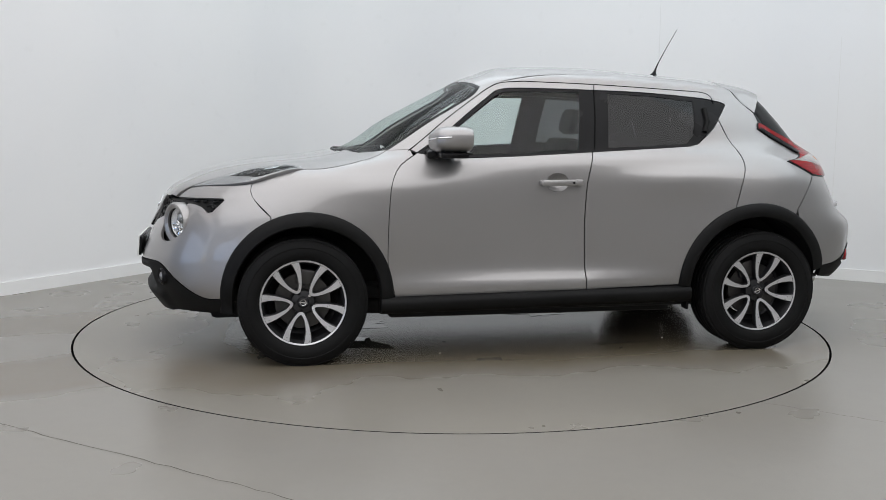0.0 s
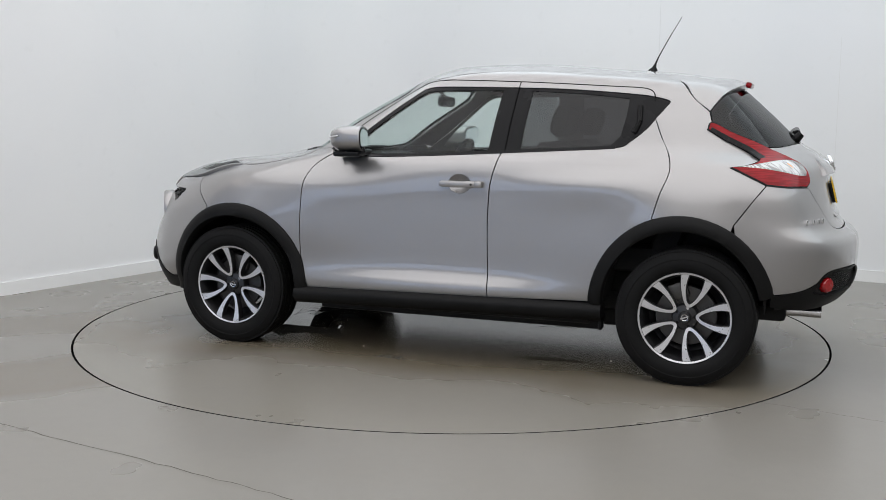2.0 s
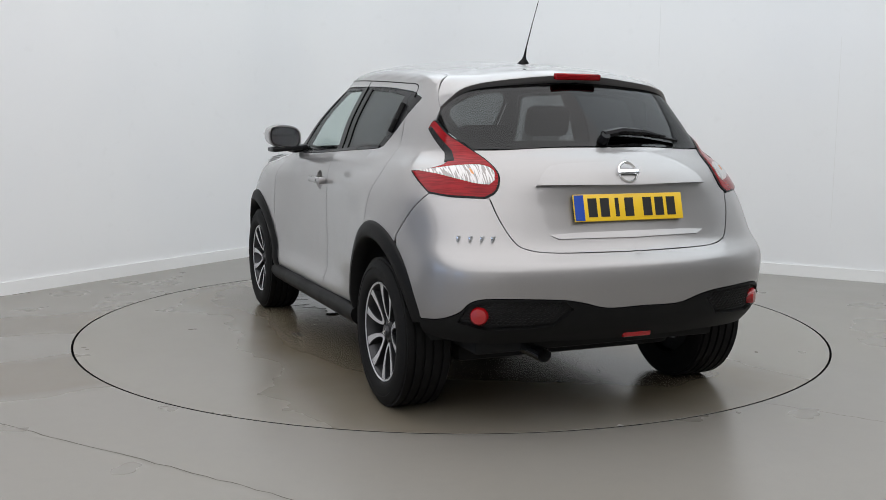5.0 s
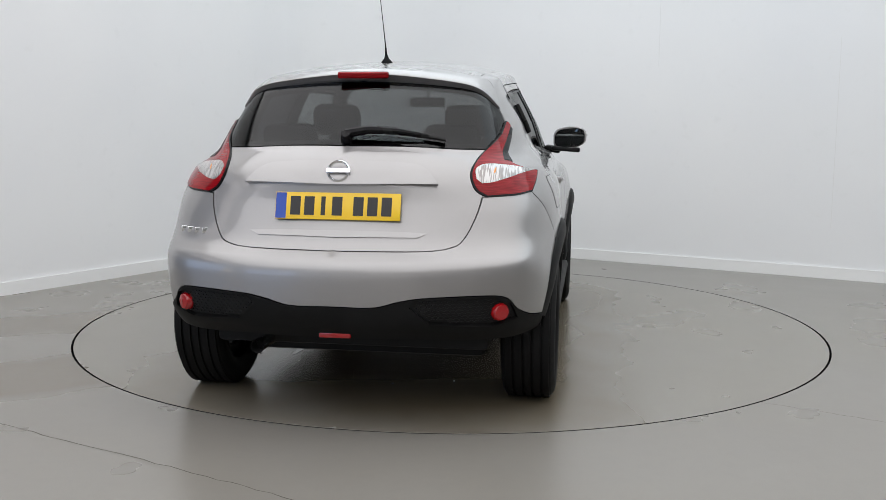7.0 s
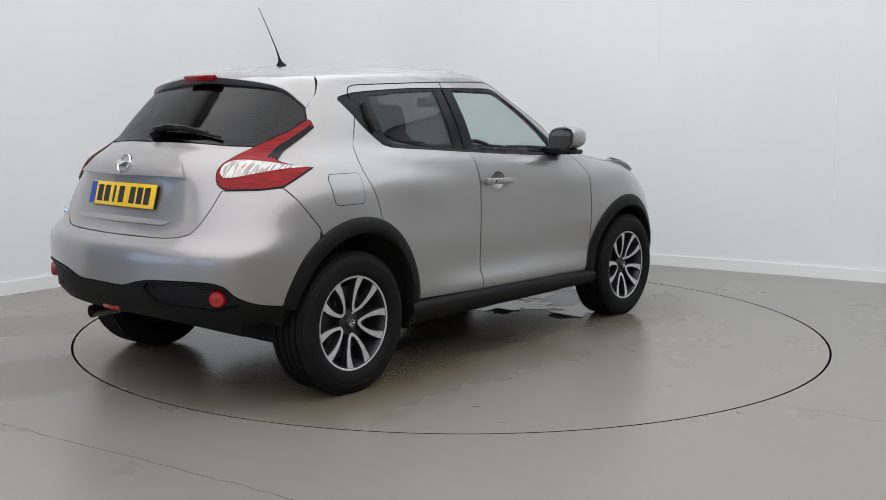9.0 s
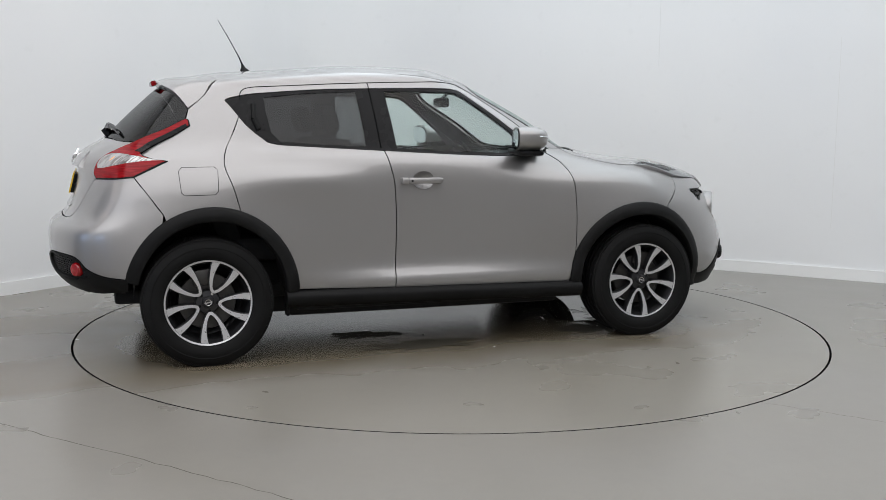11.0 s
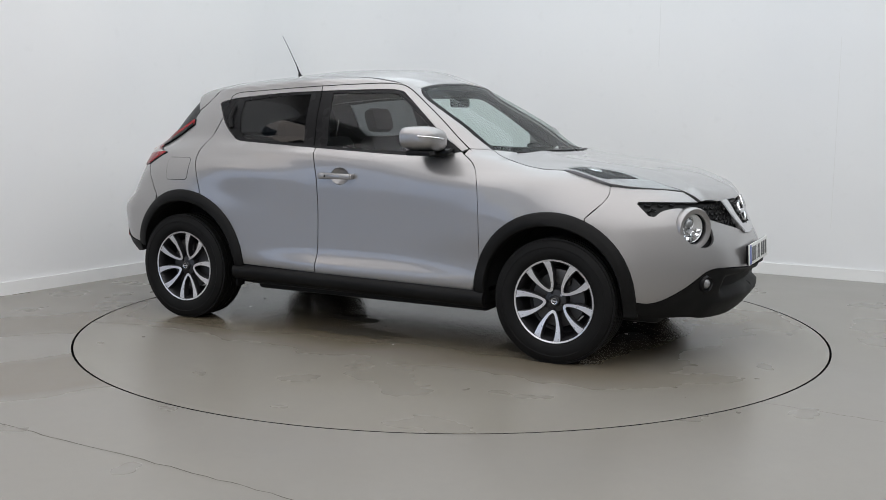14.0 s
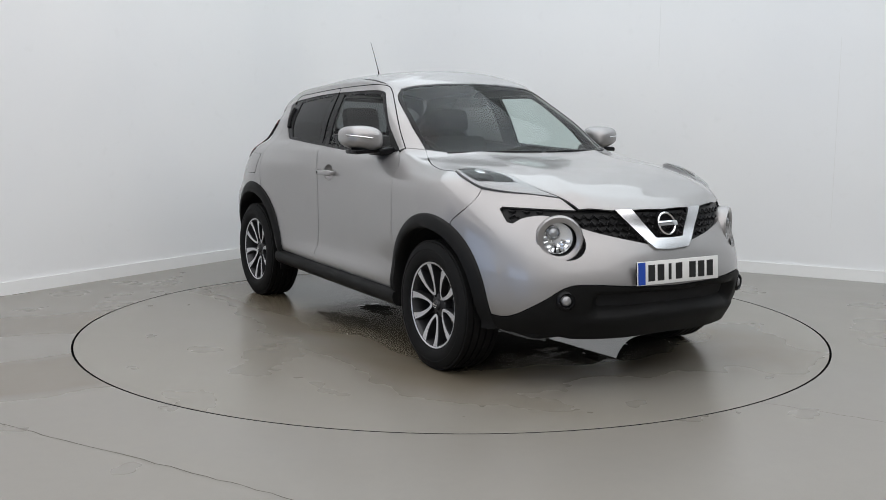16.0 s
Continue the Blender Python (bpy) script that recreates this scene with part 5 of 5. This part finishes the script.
# door mirrors, handles
def door_mirror(sy):
    c = Vector((.492, .872, 1.166))
    bm = bmesh.new()
    bmesh.ops.create_uvsphere(bm, u_segments=36, v_segments=24, radius=1)
    for v in bm.verts:
        x, y, z = v.co
        e = lambda t, k: math.copysign(abs(t) ** k, t)
        x, y, z = e(x, .8), e(y, .62), e(z, .66)
        x = max(x, -.42) * (.115 if x > 0 else .17)
        taper = 1 - .18 * (y > 0) * y
        z *= .072 * taper * (1.0 if z > 0 else .95)
        v.co = Vector((x - .02 * y, y * .104, z + .010 * y)) + c
        v.co.y *= sy
    if sy < 0:
        bmesh.ops.reverse_faces(bm, faces=bm.faces[:])
    mir = part("door_mirror", bm, PAINT, car, "silver door mirror with black foot", angle=50)
    bm = bmesh.new()
    pts = []
    for k in range(24):
        a = k * math.tau / 24
        e = lambda t, q: math.copysign(abs(t) ** q, t)
        pts.append((e(math.cos(a), .6) * .092, e(math.sin(a), .65) * .058))
    for k, (x0, s) in enumerate(((-.0735, 1.0), (-.0755, .93))):
        vs = [bm.verts.new((c.x + x0 - .02 * (y / .104), sy * (c.y + y * s), c.z + z * s + .01 * (y / .104))) for y, z in pts]
        f = bm.faces.new(vs if sy < 0 else vs[::-1])
        f.material_index = k
    g = part("mirror_glass", bm, TRIM, mir, "mirror glass in a black rim", angle=0)
    g.data.materials.append(MIRROR)
    bm = bmesh.new()
    box(bm, -.075, .075, -.085, .095, -.014, .014, .010, Matrix.Translation((c.x + .0, sy * (c.y - .02), c.z - .070)) @ Matrix.Rotation(radians(-4 * sy), 4, "X"))
    box(bm, -.085, .07, -.05, .05, -.020, .022, .014, Matrix.Translation((.545, sy * .765, 1.094)) @ Matrix.Rotation(radians(-8 * sy), 4, "X"))
    part("mirror_foot", bm, TRIM, mir, "black mirror foot")
    bm = bmesh.new()
    run = []
    for k in range(12):
        a = radians(-8 + 100 * k / 11)
        run.append((c.x + .118 * math.cos(a) ** .8 - .018 * math.sin(a) if a < 1.5 else c.x, sy * (c.y + .107 * math.sin(a)), c.z + .004 + .014 * math.sin(a)))
    tube(bm, run[:10], .0055, 8)
    part("mirror_indicator", bm, SATIN, mir, "slim clear indicator strip")


for sy in (1, -1):
    door_mirror(sy)
for door, m in zip(doors, (False, True)):
    sy = -1 if m else 1
    panel("handle_recess", grip_hole, (0, -1, 0), PAINT, door, mirrored=m, lift=lambda q: -.004 - .036 * max(0, 1 - ((q.x + .095) / .062) ** 2 - ((q.z - .943) / .05) ** 2), th=.01, gap=-0.003, step=.010, bevel=0.001)
    y0 = S(-.11, .943).y
    bm = bmesh.new()
    box(bm, -.192, .0, y0 + .018, y0 + .042, .926, .960, .011)
    box(bm, -.228, -.186, y0 - .01, y0 + .040, .925, .961, .010)
    box(bm, -.020, .008, y0 - .01, y0 + .036, .929, .957, .009)
    if m:
        bmesh.ops.scale(bm, verts=bm.verts[:], vec=(1, -1, 1))
        bmesh.ops.reverse_faces(bm, faces=bm.faces[:])
    part("door_handle", bm, PAINT, door, "silver door handle")
    bm = bmesh.new()
    lathe(bm, [(.001, .0435 + y0), (.006, .0435 + y0), (.0065, y0 + .02)], 14, "Y")
    bmesh.ops.translate(bm, verts=bm.verts[:], vec=(-.172, 0, .943))
    if m:
        bmesh.ops.scale(bm, verts=bm.verts[:], vec=(1, -1, 1))
    part("key_lock", bm, TRIM, door)
    # grip of the rear door, hidden behind its window
    bm = bmesh.new()
    for k, (x, z) in enumerate(((-.972, 1.215), (-.995, 1.27), (-.990, 1.345))):
        p = S(x, z)
        v = Vector((p.x, sy * (p.y + .004), p.z))
        if k:
            tube(bm, [last, v], .014, 8)
        last = v
    part("rear_door_grip", bm, CLAD, car, "black grip of the rear door")

# aerial, wipers
p = N(-.94, 0, 1.533)
bm = bmesh.new()
lathe(bm, [(.030, -.006), (.028, .004), (.012, .022), (.006, .040), (.004, .075)], 18, "Z")
for v in bm.verts:
    v.co.x -= v.co.z * .42
bmesh.ops.translate(bm, verts=bm.verts[:], vec=p)
aerial = part("aerial_base", bm, TRIM, car, "black aerial foot on the roof")
bm = bmesh.new()
tube(bm, [p + Vector((-.028, 0, .07)), p + Vector((-.09, 0, .185)), p + Vector((-.15, 0, .288))], [.0032, .0022, .0016], 8)
part("aerial_rod", bm, TRIM, aerial, "thin black aerial rod")


def on_glass(x, y, z, up):
    q, n = SKIN.hit((x, y, z), (.75, 0, -.66))
    return q + n * up


bm = bmesh.new()
line = [on_glass(-1.68, y, 1.200 + .012 * (-y / .4) * (1 + y / .45), .014) for y in np.linspace(.0, -.40, 12)]
tube(bm, line, .007, 6)
tube(bm, [on_glass(-1.70, .01, 1.193, .02), on_glass(-1.69, -.08, 1.206, .030), on_glass(-1.685, -.20, 1.212, .026), on_glass(-1.68, -.33, 1.210, .020)], [.020, .018, .014, .006], 8)
lathe_b = [on_glass(-1.72, .01, 1.19, .0), on_glass(-1.72, .01, 1.19, .035)]
tube(bm, lathe_b, [.026, .020], 14)
part("rear_wiper", bm, TRIM, car, "black rear wiper")
for y0, y1 in ((.52, .02), (-.02, -.56)):
    bm = bmesh.new()
    run = []
    for k in range(12):
        y = y0 + (y1 - y0) * k / 11
        q, n = SKIN.hit((1.052 - .42 * y * y, y, 1.09), (0, 0, -1))
        run.append(q + n * .006)
    tube(bm, run, .006, 6)
    part("front_wiper", bm, TRIM, car, "black wiper at the foot of the windscreen")


# cabin
def seat(name, x, y, w, label, recline=16, head=True):
    s = empty("tmp")
    bm = bmesh.new()
    box(bm, x - .26, x + .26, y - w / 2, y + w / 2, .50, .64, .05)
    base = part(name, bm, FABRIC, car, label)
    bpy.data.objects.remove(s)
    m = Matrix.Translation((x - .24, y, .58)) @ Matrix.Rotation(radians(-recline), 4, "Y")
    bm = bmesh.new()
    box(bm, -.07, .07, -w / 2, w / 2, 0, .60, .055, m)
    part("backrest", bm, FABRIC, base)
    if head:
        bm = bmesh.new()
        box(bm, -.05, .05, -.13, .13, .63, .80, .045, m)
        part("headrest", bm, FABRIC, base)
    return base


seat("driver_seat", -.10, -.36, .50, "charcoal fabric driver seat")
seat("passenger_seat", -.10, .36, .50, "charcoal fabric passenger seat")
rear = seat("rear_bench", -.86, 0, 1.22, "charcoal fabric rear bench", 20, False)
for y in (-.38, .38):
    bm = bmesh.new()
    box(bm, -1.36, -1.27, y - .13, y + .13, 1.13, 1.25, .04)
    part("headrest", bm, FABRIC, rear)
bm = bmesh.new()
box(bm, .42, .86, -.68, .68, .70, 1.035, .08)
box(bm, .70, 1.0, -.60, .60, .90, 1.065, .03)
dash = part("dashboard", bm, CABIN, car, "dark dashboard")
m = Matrix.Translation((.33, -.36, .985)) @ Matrix.Rotation(radians(-24), 4, "Y")
bm = bmesh.new()
tube(bm, [m @ Vector((0, .175 * math.cos(k * math.tau / 32), .175 * math.sin(k * math.tau / 32))) for k in range(32)], .014, 8, closed=True)
for a in (0, 180, 270):
    tube(bm, [m @ Vector((.02, 0, 0)), m @ Vector((0, .17 * math.cos(radians(a)), .17 * math.sin(radians(a))))], .014, 6)
part("steering_wheel", bm, TRIM, dash, "black steering wheel")
bm = bmesh.new()
box(bm, .26, .30, -.11, .11, 1.35, 1.41, .015)
tube(bm, [(.28, 0, 1.40), (.34, 0, 1.455)], .010, 8)
part("cabin_mirror", bm, TRIM, car, "black rear view mirror")
bm = bmesh.new()
box(bm, -1.62, -1.22, -.56, .56, 1.075, 1.095, .008)
part("parcel_shelf", bm, CABIN, car, "dark parcel shelf")
bm = bmesh.new()
for y in (-.10, .10):
    box(bm, 1.02, 1.12, y - .02, y + .02, .22, .26, .005)
part("subframe", bm, DARK, car)


# ---------------------------------------------------------------- the turn of the table and of the car on it
CAR_OFF = Vector((-0.3004, 0.1491, 0))


def heading(t):
    return 190.96 - 15.58 * t


def motions():
    steps = [k * 0.5 for k in range(33)]
    walk(turntable, [(t, pose(0, 0, 0, 0, 0, heading(t))) for t in steps])
    walk(car, [(t, pose(0, 0, 0, 0, 0, heading(t)) @ Matrix.Translation(CAR_OFF)) for t in steps])


motions()
